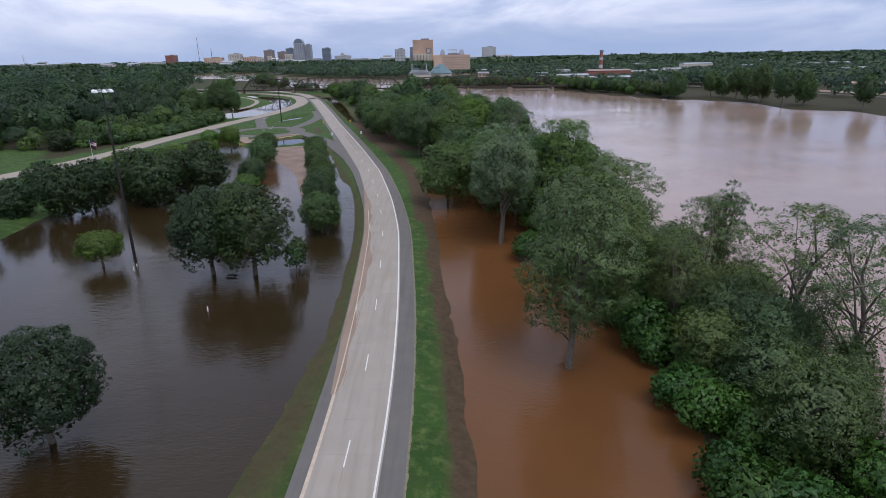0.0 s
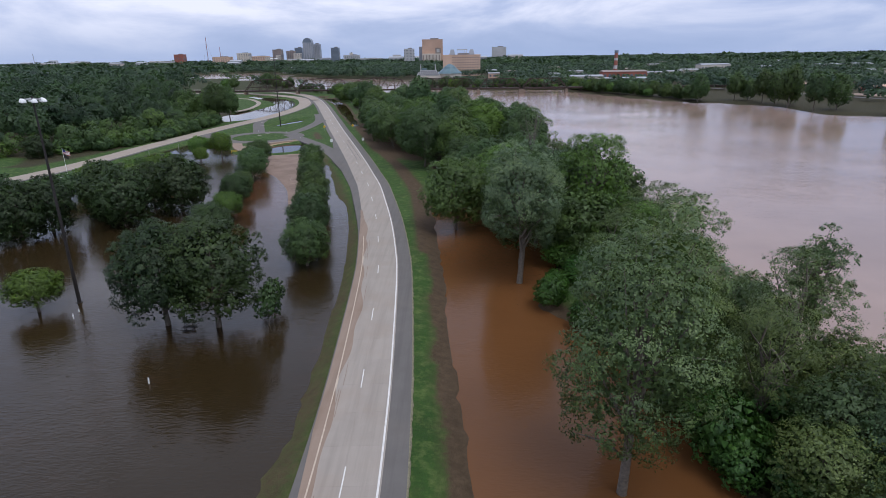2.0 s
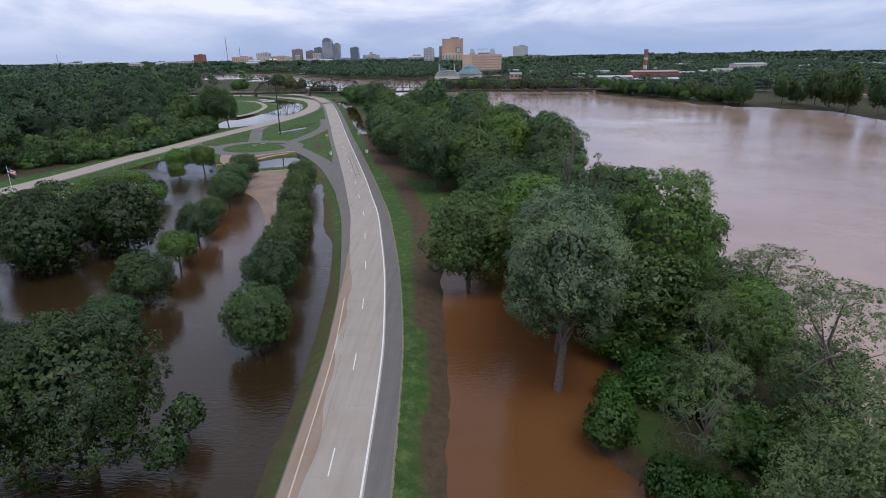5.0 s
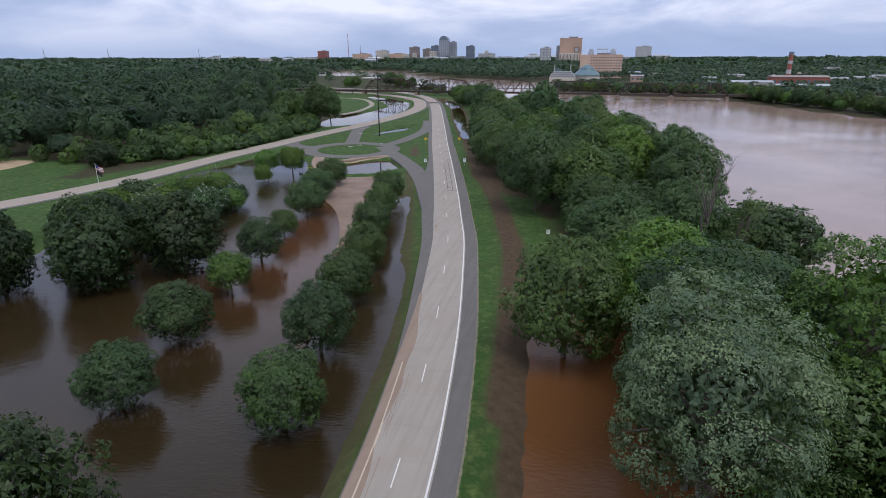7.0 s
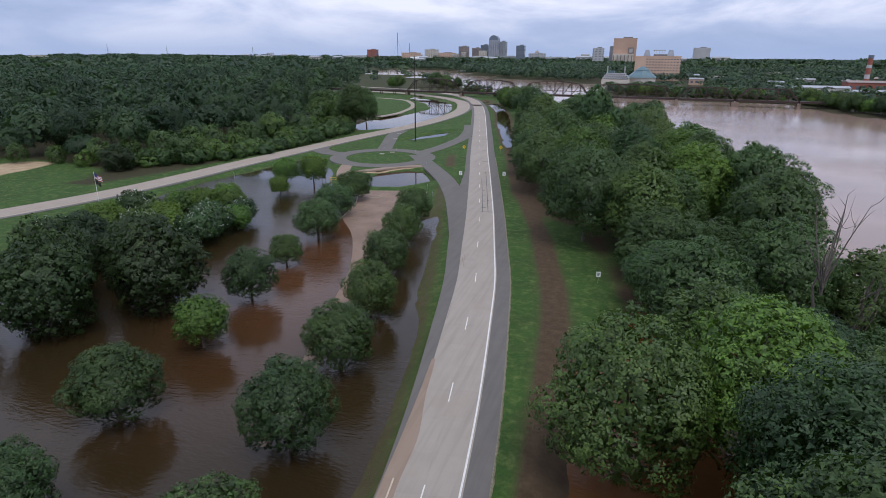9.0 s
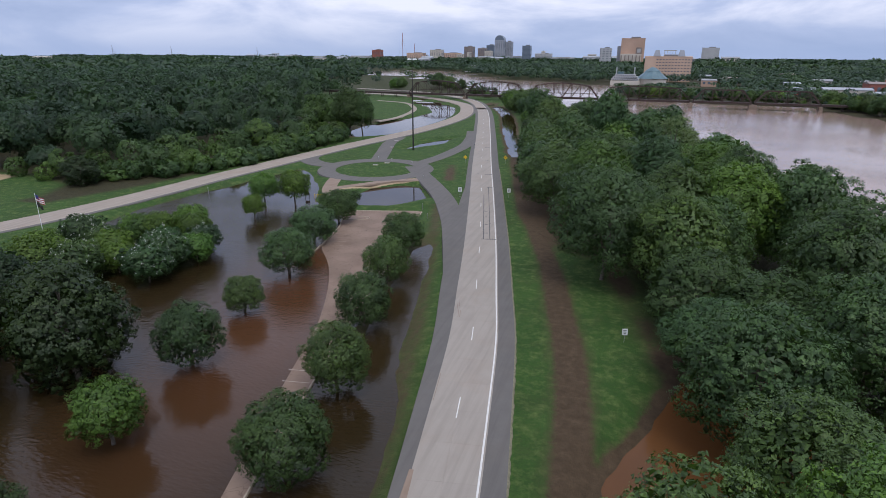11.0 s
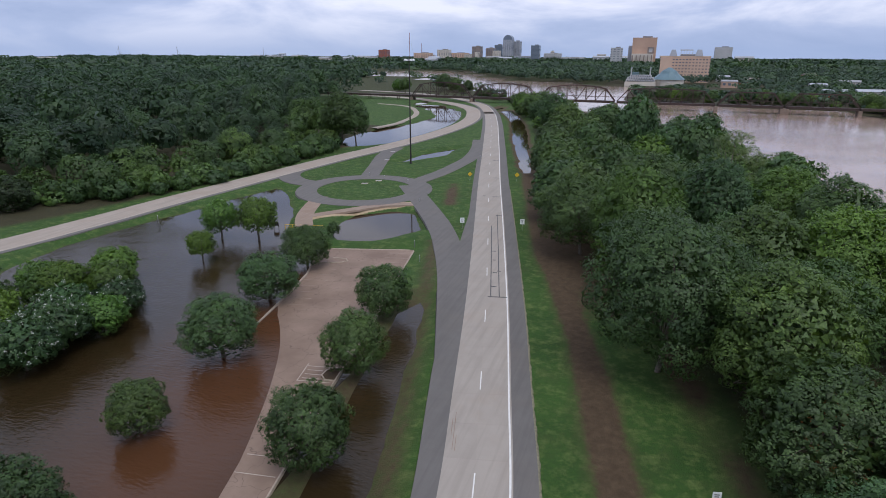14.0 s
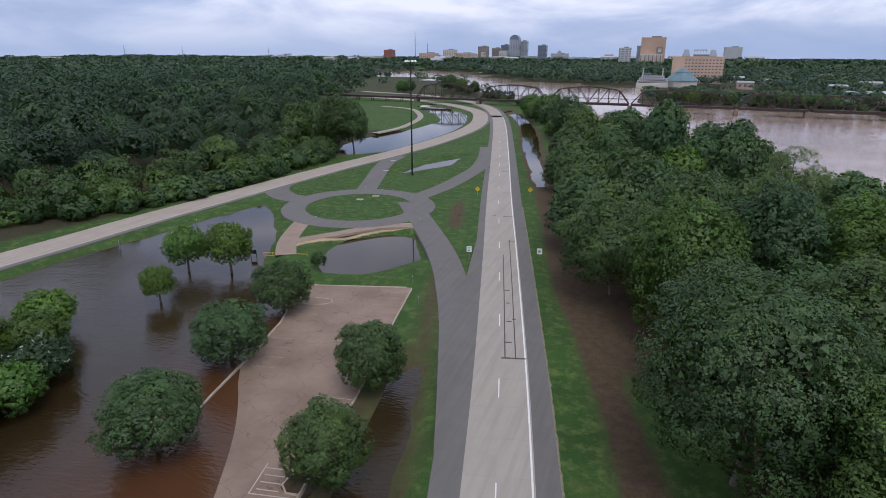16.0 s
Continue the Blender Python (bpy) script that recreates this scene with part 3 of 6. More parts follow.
tagged(ribbon("inner_line", MAIN[y_main < 150], -6.72, -6.61, 0.016, M_OLDLINE, None, 0.02), "worn yellowish edge line", "road marking", kind="structure")

fine = smooth_line(MAIN[(y_main > 25) & (y_main < 330)], 0.5)
wob = np.sin(fine[:, 1] * 1.7) * np.sin(fine[:, 1] * 0.61 + 1) + 0.6 * np.sin(fine[:, 1] * 4.3)
tagged(ribbon("verge_edge", fine, 2.80, 2.90 + 0.07 * wob, -0.004, M_LITTER, None, 0.1), "pale dry grass litter along the shoulder", "litter", kind="structure")
arc = np.r_[0, np.cumsum(np.linalg.norm(np.diff(MAIN, axis=0), axis=1))]
nrm = side(MAIN)


def along(s, off):
    return np.array([np.interp(s, arc, MAIN[:, 0]) + off * np.interp(s, arc, nrm[:, 0]), np.interp(s, arc, MAIN[:, 1]) + off * np.interp(s, arc, nrm[:, 1])])


def s_of(y):
    return float(np.interp(y, MAIN[:, 1], arc))


def strip_piece(name, s0, s1, a, b, z, thick, material, parent):
    v = []
    for s in np.linspace(s0, s1, 3):
        for off in (a, b):
            x, y = along(s, off)
            v += [(x, y, z), (x, y, z - thick)]
    f = [(0, 2, 6, 4), (4, 6, 10, 8), (0, 1, 3, 2), (8, 10, 11, 9), (0, 4, 5, 1), (4, 8, 9, 5), (2, 3, 7, 6), (6, 7, 11, 10)]
    return mesh_ob(name, v, f, material, parent)


s, s_end = s_of(20), s_of(545)
while s < s_end:
    for a, b in ((-6.82, -3.463), (-3.45, 0.34)):
        strip_piece("slab", s, s + 6.088, a, b, 0.0, 0.05, M_CONCRETE, main_road)
    s += 6.1
ribbon("far_paving", MAIN[y_main > 540], -6.82, 0.34, 0.0, M_MUDDY, main_road)
ribbon("near_paving", MAIN[y_main < 24], -6.82, 0.34, -0.002, M_CONCRETE, main_road)
marks = new("lane_markings")
tagged(marks, "broken white lane line", "road marking", kind="structure")
dash_y = [-8, 11, 30, 48.5, 67.3, 86.3, 105.5, 125.8, 144.9, 163.5, 182.5, 201.6, 220.7, 239.4, 258.3, 276.3] + [276.3 + 18.1 * k for k in range(1, 14)]
for y in dash_y:
    strip_piece("dash", s_of(y), s_of(y) + 4.35, -3.53, -3.39, 0.006, 0.01, M_PAINT, marks)
# tarred cracks
cracks = new("crack_repairs")
tagged(cracks, "black tar sealing over cracks in the concrete", "road repair", kind="structure")
s0, s1 = s_of(248.7), s_of(300)
strip_piece("crack", s0, s1 - 10, -2.77, -2.60, 0.008, 0.01, M_TAR, cracks)
strip_piece("crack", s0, s1, -1.32, -1.16, 0.008, 0.01, M_TAR, cracks)
for ds, a, b in ((0, -3.2, 0.1), (4.6, -2.7, -1.7), (11.5, -2.4, -1.6), (12.3, -1.5, -0.9), (18.5, -2.4, -1.8), (24, -2.7, -1.7), (52, -1.6, 0.0), (72, -2.4, 0.2), (73, -5, -4.2), (98, -2.2, -0.3), (130, -2.4, 0)):
    strip_piece("crack", s0 + ds, s0 + ds + 0.36, a, b, 0.009, 0.01, M_TAR, cracks)
rng = np.random.default_rng(4)
for k in range(16):
    sa, off = s_of(50) + rng.uniform(0, 170), rng.uniform(-7.0, -5.2)
    strip_piece("crack", sa, sa + rng.uniform(2, 7), off, off + 0.07, 0.015, 0.01, M_SILT, cracks)

tagged(ribbon("left_road", LEFT, -4.9, 4.3, -0.02, M_MUDDY), "silted concrete carriageway on the far side of the median", "road", kind="structure")
tagged(ribbon("left_road_shoulder", LEFT, 4.28, 5.7, -0.035, M_ASPHALT), "narrow asphalt shoulder", "road shoulder", kind="structure")
tagged(ribbon("left_road_line", LEFT, 3.6, 3.7, -0.012, M_FADED, None, 0.02), "faded white edge line", "road marking", kind="structure")


def arm(name, pts, half, z, material, label, step=2.0, end=None):
    ln = smooth_line(pts, step)
    if end is not None:
        half = np.interp(np.linspace(0, 1, len(ln)), [0, 0.55, 1], [half, half, end])
    return tagged(ribbon(name, ln, -half, half, z, material), label, "road", kind="structure")


ring = [(ISLE[0] + 17.3 * math.cos(a), ISLE[1] + 17.3 * math.sin(a)) for a in np.linspace(0, 2 * math.pi, 49)]
ring_line = np.array(ring)
tagged(ribbon("roundabout", ring_line, -3.1, 3.1, -0.03, M_ASPHALT), "asphalt roundabout round a grass island", "road", kind="structure")
arm("road_arm_1", [(-109, 316), (-118, 318), (-126, 326), (-129, 340)], 3.6, -0.036, M_ASPHALT, "asphalt link to the carriageway")
arm("road_arm_2", [(-99, 331), (-105, 350), (-112, 372), (-115, 392)], 3.0, -0.042, M_ASPHALT, "asphalt link to the carriageway")
arm("road_arm_3", [(-82, 328), (-79, 345), (-78, 360), (-78, 378), (-82, 402), (-88, 425)], 2.9, -0.034, M_ASPHALT, "curved asphalt slip road")
arm("road_arm_4", [(-82, 324), (-75, 313), (-68, 302), (-59, 287), (-52, 273), (-46.2, 258), (-40.5, 240), (-34.5, 220)], 3.0, -0.038, M_ASPHALT, "asphalt slip road joining the shoulder", 2.0, 1.2)
arm("road_arm_5", [(-100, 302), (-97, 292), (-93, 282), (-88, 274)], 2.1, -0.05, M_SILT, "silt-covered lane to the car park")
arm("mud_path", [(-92, 283), (-86, 291), (-78, 300.5), (-68, 303.5)], 1.5, -0.045, M_SILT, "trodden muddy path beside a pond")
arm("park_path", [(-153, 448), (-150, 475), (-156, 515), (-168, 545), (-186, 572), (-215, 585)], 1.8, -0.03, M_MUDDY, "pale path across a lawn")

# ---- trees ----
def cards(c, n, size, rng, slim=0.62, droop=0.0):
    """Leaf sprays as small pointed blades: centres c, facing n."""
    k = len(c)
    n = n / np.maximum(np.linalg.norm(n, axis=1)[:, None], 1e-6)
    r = rng.normal(size=(k, 3))
    u = np.cross(n, r)
    u /= np.maximum(np.linalg.norm(u, axis=1)[:, None], 1e-6)
    v = np.cross(n, u)
    s = np.reshape(size, (-1, 1)) * np.ones((k, 1))
    return np.stack([c + u * s * 1.15, c - u * s * 0.55 + v * s * slim * 1.3, c - u * s * 0.55 - v * s * slim * 1.3 + n * s * 0.3], 1)


def sphere_dirs(k, rng, low=-1.0):
    z = rng.uniform(low, 1, k)
    a = rng.uniform(0, 2 * math.pi, k)
    w = np.sqrt(1 - z * z)
    return np.c_[w * np.cos(a), w * np.sin(a), z]


def unit(v):
    return v / np.maximum(np.linalg.norm(v, axis=1)[:, None], 1e-6)


def crown_cards(rng, r, z0, z1, clumps, per, leaf, puff=0.26, solid=0.6, taper=0.0, lean=(0, 0), lumpy=0.10, lobes=0):
    """A crown between the heights z0 and z1: boughs' lobes spread over a dome, tufts of leaves over each lobe, and an inner thicket."""
    half, zc = (z1 - z0) / 2, (z0 + z1) / 2
    ph = rng.uniform(0, 6.28, 4)

    def lump(d):
        return 1 + lumpy * (np.sin(d[:, 0] * 3.9 + ph[0]) * np.cos(d[:, 1] * 3.5 + ph[1]) + 0.7 * np.sin(d[:, 2] * 5.5 + ph[2] + d[:, 0] * 2))

    def spot(d, rad):
        shrink = (1 - taper * np.clip(d[:, 2], 0, 1)) * (1 + (0.4 if z0 < 2 else 0.1) * np.clip(-d[:, 2], 0, 1) ** 2)
        g = 0.5 + d[:, 2] * rad * 0.5
        return np.c_[d[:, 0] * rad * r * shrink + lean[0] * g, d[:, 1] * rad * r * shrink + lean[1] * g, zc + d[:, 2] * rad * half]
    middle = np.array([lean[0] * 0.5, lean[1] * 0.5, zc - 0.2 * half])
    lobes = lobes or 60
    i_ = np.arange(lobes) + 0.5
    lz = 1 - 1.82 * i_ / lobes
    la = i_ * 2.39996 + rng.normal(0, 0.22, lobes) + ph[3]
    ld = unit(np.c_[np.sqrt(1 - lz * lz) * np.cos(la), np.sqrt(1 - lz * lz) * np.sin(la), lz] + rng.normal(0, 0.10, (lobes, 3)))
    gap = math.sqrt(4 * math.pi / lobes) * 0.67
    lr = r * gap * rng.uniform(0.58, 1.0, lobes)
    lc = spot(ld, (rng.uniform(0.96, 1.06, lobes) - lr / r) * lump(ld) * rng.uniform(0.93 if solid else 0.6, 1.03, lobes))
    of = rng.choice(lobes, clumps, p=lr ** 2 / (lr ** 2).sum())
    lout = unit(lc - middle)
    d = unit(sphere_dirs(clumps, rng) + 0.75 * lout[of] + np.array([0, 0, 0.22]))
    cc = lc[of] + d * (lr[of] * rng.uniform(0.80, 1.05, clumps))[:, None] * np.array([1, 1, 0.9])
    floor_z = max(z0 * 0.8, 0.35)
    cc[:, 2] = np.where(cc[:, 2] < floor_z, floor_z + rng.uniform(0, 0.9, clumps), cc[:, 2])
    pr = lr[of] * puff * rng.uniform(0.6, 1.5, clumps)
    which = np.repeat(np.arange(clumps), per)
    e = unit(sphere_dirs(len(which), rng) + d[which] * 0.65 + np.array([0, 0, 0.15]))
    pos = cc[which] + e * (pr[which] * rng.uniform(0.35, 1.15, len(which)))[:, None] * np.array([1, 1, 0.8])
    face = e * 0.6 + d[which] * 0.6 + rng.normal(0, 0.4, (len(which), 3)) + np.array([0, 0, 0.15])
    bent = unit(e * 0.30 + d[which] * 0.65 + lout[of][which] * 0.5 + np.array([0, 0, 0.28]) + rng.normal(0, 0.14, (len(which), 3)))
    out = [cards(pos, face, leaf * 0.82 * rng.uniform(0.6, 1.45, len(which)), rng, 0.5)]
    tone = np.clip(0.26 + 0.11 * rng.normal(size=lobes)[of] + 0.10 * rng.normal(size=clumps), 0, 1)[which]
    if solid:
        k = min(int(clumps * 4), 3400)
        dd = sphere_dirs(k, rng, -0.95)
        out.append(cards(spot(dd, solid * 1.3 * lump(dd) * rng.uniform(0.7, 1.12, k)), dd + rng.normal(0, 0.5, (k, 3)), leaf * 1.9 * rng.uniform(0.7, 1.3, k), rng, 0.7))
        bent = np.vstack([bent, unit(dd + rng.normal(0, 0.2, (k, 3)))])
        tone = np.r_[tone, np.clip(0.22 + 0.12 * rng.normal(size=k), 0, 1)]
    return np.vstack(out), cc, bent, tone


def tube(path, radii, sides=7):
    v, f = [], []
    path = [Vector(p) for p in path]
    for i, p in enumerate(path):
        d = (path[min(i + 1, len(path) - 1)] - path[max(i - 1, 0)]).normalized()
        a = d.orthogonal().normalized()
        b = d.cross(a)
        for j in range(sides):
            t = 2 * math.pi * j / sides
            v.append(p + (a * math.cos(t) + b * math.sin(t)) * radii[i])
    for i in range(len(path) - 1):
        for j in range(sides):
            k = (j + 1) % sides
            f.append((i * sides + j, i * sides + k, (i + 1) * sides + k, (i + 1) * sides + j))
    f.append(tuple(range((len(path) - 1) * sides, len(path) * sides)))
    return v, f


def boughs(rng, h, r, thick, fork, ends, root, bark, limbs=7, lean=(0, 0), bare=False):
    """A tapered, slightly bent trunk with limbs that reach towards the crown's clumps."""
    def add(path, radii, sides):
        v, f = tube(path, radii, sides)
        mesh_ob("trunk" if sides == 9 else "limb" if sides == 6 else "branch", v, f, bark, root, True)
    top = Vector((lean[0] * 0.8, lean[1] * 0.8, h * 0.78))
    mid = Vector((lean[0] * 0.3 + rng.normal(0, 0.02 * h), lean[1] * 0.3 + rng.normal(0, 0.02 * h), h * 0.4))
    line = [Vector((0, 0, -1.6)), Vector((0, 0, 0.4)), mid * 0.5, mid, (mid + top) / 2 + Vector((rng.normal(0, .03 * h), rng.normal(0, .03 * h), 0)), top]
    add(line, [thick * 1.35, thick * 1.1, thick * 0.9, thick * 0.72, thick * 0.45, thick * 0.15], 9)
    for q in range(limbs):
        e = Vector(ends[int(rng.integers(len(ends)))])
        z = rng.uniform(fork, h * 0.6)
        a = Vector((lean[0] * 0.3 * z / h, lean[1] * 0.3 * z / h, z))
        b = a.lerp(e, 0.5) + Vector((rng.normal(0, .05 * r), rng.normal(0, .05 * r), 0.08 * r))
        add([a, a.lerp(b, 0.5) + Vector((0, 0, 0.03 * r)), b, b.lerp(e, 0.55), e], [thick * 0.42, thick * 0.34, thick * 0.24, thick * 0.15, thick * 0.06], 6)
        if bare:
            for w in range(4):
                p0 = b.lerp(e, rng.uniform(0, 0.9))
                p1 = p0 + Vector(rng.normal(0, 1, 3)) * 0.22 * r + Vector((0, 0, 0.25 * r))
                add([p0, p0.lerp(p1, 0.5) + Vector(rng.normal(0, 0.05 * r, 3)), p1], [thick * 0.16, thick * 0.11, thick * 0.05], 5)


def tree(name, x, y, h, r, z0, leaf_mat, seed, clumps, per, leaf, label, group="", thick=None, puff=0.26, limbs=7, lean=(0, 0), solid=0.6, taper=0.0, base=None, category="tree", bark=None, lumpy=0.10, lobes=0):
    rng = np.random.default_rng(seed)
    root = new(name)
    q, cc, bent, tone = crown_cards(rng, r, z0, h, clumps, per, leaf, puff, solid, taper, lean, lumpy, lobes)
    boughs(rng, h, r, thick or h * 0.022, z0 * 0.8 + 0.3, cc, root, bark or M_BARK, limbs, lean)
    quad_ob("crown", q, leaf_mat, root, bent, tone)
    root.matrix_basis = Matrix.LocRotScale((x, y, WATER - 0.05 if base is None else base), None, None)
    return tagged(root, label, category, group)


def again(src, x, y, s=1.0, sz=None, turn=0.0, label="", base=None):
    ob = copy_thing(src, Matrix.LocRotScale((x, y, WATER - 0.05 if base is None else base), Euler((0, 0, turn)), (s, s, sz or s)))
    return tagged(ob, label) if label else ob


# trees in the flooded car park: two rows
oak_a = tree("lot_tree", -28.5, 133.2, 9.9, 4.75, 0.55, M_LEAF, 11, 1350, 15, 0.115, "round-crowned young oak standing in flood water", "car park trees", 0.24, 0.30)
oak_b = tree("lot_tree", -32.0, 150.6, 11.2, 4.9, 0.55, M_LEAF, 12, 1380, 15, 0.115, "round-crowned young oak standing in flood water", "car park trees", 0.24, 0.30)
oak_c = tree("lot_tree", -56.3, 166.8, 7.9, 3.9, 1.7, M_LEAF_B, 13, 760, 17, 0.105, "small light-green oak with a bare lower trunk in flood water", "car park trees", 0.2, 0.30)
lot = ((-35.1, 168, 0, 0.97), (-38, 184.2, 1, 0.88), (-42.8, 202.2, 0, 0.93), (-46.6, 219.6, 1, 0.86), (-50.4, 237, 0, 0.93))
for i, (x, y, v, k) in enumerate(lot):
    again((oak_a, oak_b)[v], x, y, k, None, i * 1.9 + 0.4)
for i, (x, y, v, k, kz) in enumerate(((-50, 132.9, 0, 0.93, 0.86), (-53.8, 149.2, 1, 1.04, 0.86), (-60.2, 183.8, 0, 0.92, 0.93), (-63.8, 200.5, 0, 0.70, 0.66), (-66.3, 217.8, 1, 1.1, 0.86), (-72.1, 237.1, 0, 1.1, 0.85),
                                      (-74.5, 253.3, 0, 1.0, 0.88), (-102.5, 262.6, 2, 1.08, 1.15), (-94.1, 264.7, 2, 1.15, 1.28), (-96.1, 248.8, 2, 0.76, 0.85))):
    again((oak_a, oak_b, oak_c)[v], x, y, k, kz, i * 2.3 + 0.9)
small = tree("sapling", -79, 271.8, 3.8, 1.7, 0.7, M_LEAF, 15, 90, 30, 0.10, "small leafy sapling beside the pond", "", 0.06, base=-1.1)
again(small, -28.3, 106, 1.35, 1.75, 1.0, "slender sapling standing in flood water")
again(small, -29.4, 112.6, 1.3, 1.45, 2.0, "slender sapling standing in flood water")

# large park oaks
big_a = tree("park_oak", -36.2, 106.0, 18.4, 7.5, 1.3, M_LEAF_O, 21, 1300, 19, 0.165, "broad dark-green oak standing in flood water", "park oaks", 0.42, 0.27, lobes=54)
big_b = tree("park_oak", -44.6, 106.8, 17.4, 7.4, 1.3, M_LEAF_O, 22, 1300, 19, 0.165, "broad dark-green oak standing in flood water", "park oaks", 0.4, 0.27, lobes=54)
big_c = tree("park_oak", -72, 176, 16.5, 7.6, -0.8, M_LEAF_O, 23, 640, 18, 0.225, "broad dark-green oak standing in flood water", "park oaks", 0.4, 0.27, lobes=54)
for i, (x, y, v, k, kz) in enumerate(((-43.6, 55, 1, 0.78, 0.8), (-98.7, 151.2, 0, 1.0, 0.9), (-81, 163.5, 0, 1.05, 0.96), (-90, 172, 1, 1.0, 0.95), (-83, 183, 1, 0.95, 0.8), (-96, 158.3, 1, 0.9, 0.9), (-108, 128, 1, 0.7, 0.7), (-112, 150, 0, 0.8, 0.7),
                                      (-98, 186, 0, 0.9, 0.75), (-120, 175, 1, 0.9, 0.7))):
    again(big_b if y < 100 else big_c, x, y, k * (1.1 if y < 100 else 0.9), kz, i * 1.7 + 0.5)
again(oak_c, -68.9, 112.2, 1.15, 0.95, 0.3)
again(oak_c, -101.5, 223, 1.1, 1.05, 2.3, "bright yellow-green young tree among flooded shrubs")

# flowering shrubs along the west of the flooded lot
myrtle_a = tree("crape_myrtle", -104, 213, 6.6, 4.2, 1.2, M_LEAF_B, 31, 330, 17, 0.17, "multi-stemmed crape myrtle standing in flood water", "crape myrtles", 0.14, 0.30, lobes=34)
myrtle_b = tree("crape_myrtle", -97, 219, 6.2, 4.0, 1.2, M_LEAF_E, 32, 330, 17, 0.17, "crape myrtle with pale blossom standing in flood water", "crape myrtles", 0.14, 0.30, lobes=34)
rng = np.random.default_rng(33)
crown_ob = [c for c in myrtle_b.children if c.name.startswith("crown")][0]
tips = np.array([v.co for v in crown_ob.data.vertices])
tips = tips[tips[:, 2] > 2.4]
tips = tips[rng.choice(len(tips), 70, replace=False)]
sprig = np.repeat(tips, 7, axis=0) + rng.normal(0, 0.11, (490, 3)) + np.array([0, 0, 0.12])
quad_ob("blossom", cards(sprig, rng.normal(0, 1, (490, 3)) + np.array([0, 0, 0.6]), 0.085, rng), M_BLOSSOM, myrtle_b)["label"] = "clusters of white blossom"
for i, (x, y, v, k) in enumerate(((-91, 224, 1, 0.95), (-97, 228, 0, 1.0), (-104, 222, 0, 1.1), (-110, 216, 1, 1.0), (-105, 205, 1, 1.1), (-98, 208, 0, 0.9), (-111, 226, 0, 0.9), (-115, 206, 0, 1.1), (-103, 234, 0, 1.0), (-108, 199, 0, 1.3), (-100, 200, 1, 1.25), (-93, 214, 1, 1.1), (-88, 218, 0, 0.9), (-112, 191, 1, 1.3), (-118, 218, 1, 1.15), (-88.8, 206, 1, 1.2), (-89.5, 212, 1, 1.1))):
    again((myrtle_a, myrtle_b)[v], x, y, k, None, i * 2.1)

# tall trees on the river bank
cot_a = tree("cottonwood", 16.5, 69, 29.5, 7.5, 2.2, M_LEAF_C, 41, 1400, 22, 0.140, "tall grey-green cottonwood with a bare trunk in orange water", "bank cottonwoods", 0.45, 0.34, 16, (1.5, 1.0), 0.5, lobes=64)
cot_b = tree("cottonwood", 12.8, 123, 27.0, 7.4, 6.0, M_LEAF_P, 42, 1400, 22, 0.138, "tall grey-green cottonwood with a bare trunk in orange water", "bank cottonwoods", 0.5, 0.34, 16, (0.5, 0.5), 0.5, lobes=64)
cot_c = tree("cottonwood", 43.4, 67, 26.5, 7.2, 2.0, M_LEAF_C, 43, 900, 19, 0.135, "open-crowned cottonwood with thin foliage on the bank", "bank cottonwoods", 0.38, 0.30, 18, (1, 0), 0.0, lobes=54)
cot_d = tree("cottonwood", 28, 138, 26.0, 8.0, 4.0, M_LEAF_B, 44, 1000, 19, 0.16, "broad bright-green tree with open boughs on the bank", "bank cottonwoods", 0.42, 0.30, 16, (1, 1), 0.6, lobes=54)
for i, (x, y, v, k, kz) in enumerate(((24, 83, 0, 0.9, 0.85), (47.5, 60, 2, 1.05, 1.0), (33.2, 77, 2, 0.75, 0.75), (30, 95, 2, 0.9, 0.84), (23, 105, 2, 0.62, 0.66), (40, 85, 2, 0.9, 0.85), (36, 108, 2, 0.95, 0.9), (29, 118, 2, 0.7, 0.68), (34, 122, 3, 0.65, 0.62),
                                      (52, 50, 2, 0.9, 0.85), (46, 40, 2, 0.9, 0.85), (38, 125, 2, 0.9, 0.8))):
    again((cot_a, cot_b, cot_c, cot_d)[v], x, y, k, kz, i * 1.3 + 0.7)
cot_e = tree("scrub_tree", 35, 48, 13.0, 5.2, 0.6, M_LEAF_C, 45, 620, 15, 0.135, "low spreading tree in the undergrowth of the bank", "bank scrub", 0.2, 0.30, 12, (0.5, 0), 0.55, lobes=34)
for i, (x, y, k, kz) in enumerate(((36, 58, 0.96, 0.84), (40, 64, 1.04, 1.00), (37, 70, 0.96, 1.00), (42, 74, 1.04, 0.96), (36, 83, 0.96, 1.00), (43, 82, 0.96, 0.84), (39, 92, 1.04, 1.00), (34, 101, 0.96, 0.90), (41, 101, 0.96, 0.84), (38, 113, 0.96, 1.00), (33, 66, 0.88, 0.80), (44, 57, 0.88, 0.80), (39, 50, 0.96, 0.84), (45, 68, 0.80, 0.72))):
    again(cot_e, x, y, k, kz, i * 2.3)
vine_a = tree("vine_tree", 44.5, 92, 22.5, 3.8, 3.0, M_LEAF_E, 51, 460, 17, 0.14, "leaning tree wrapped in dark vines on the bank", "vine-covered trees", 0.4, 0.32, 12, (3.2, -1.0), 0.0, 0.3, lobes=34)
again(vine_a, 46, 90, 0.9, 0.93, 2.6)
again(vine_a, 27, 182, 0.8, 0.98, 0.4)
again(cot_c, 4.8, 298, 0.95, 1.08, 2.2, "tall feathery grey-green tree above the bank", -0.9)

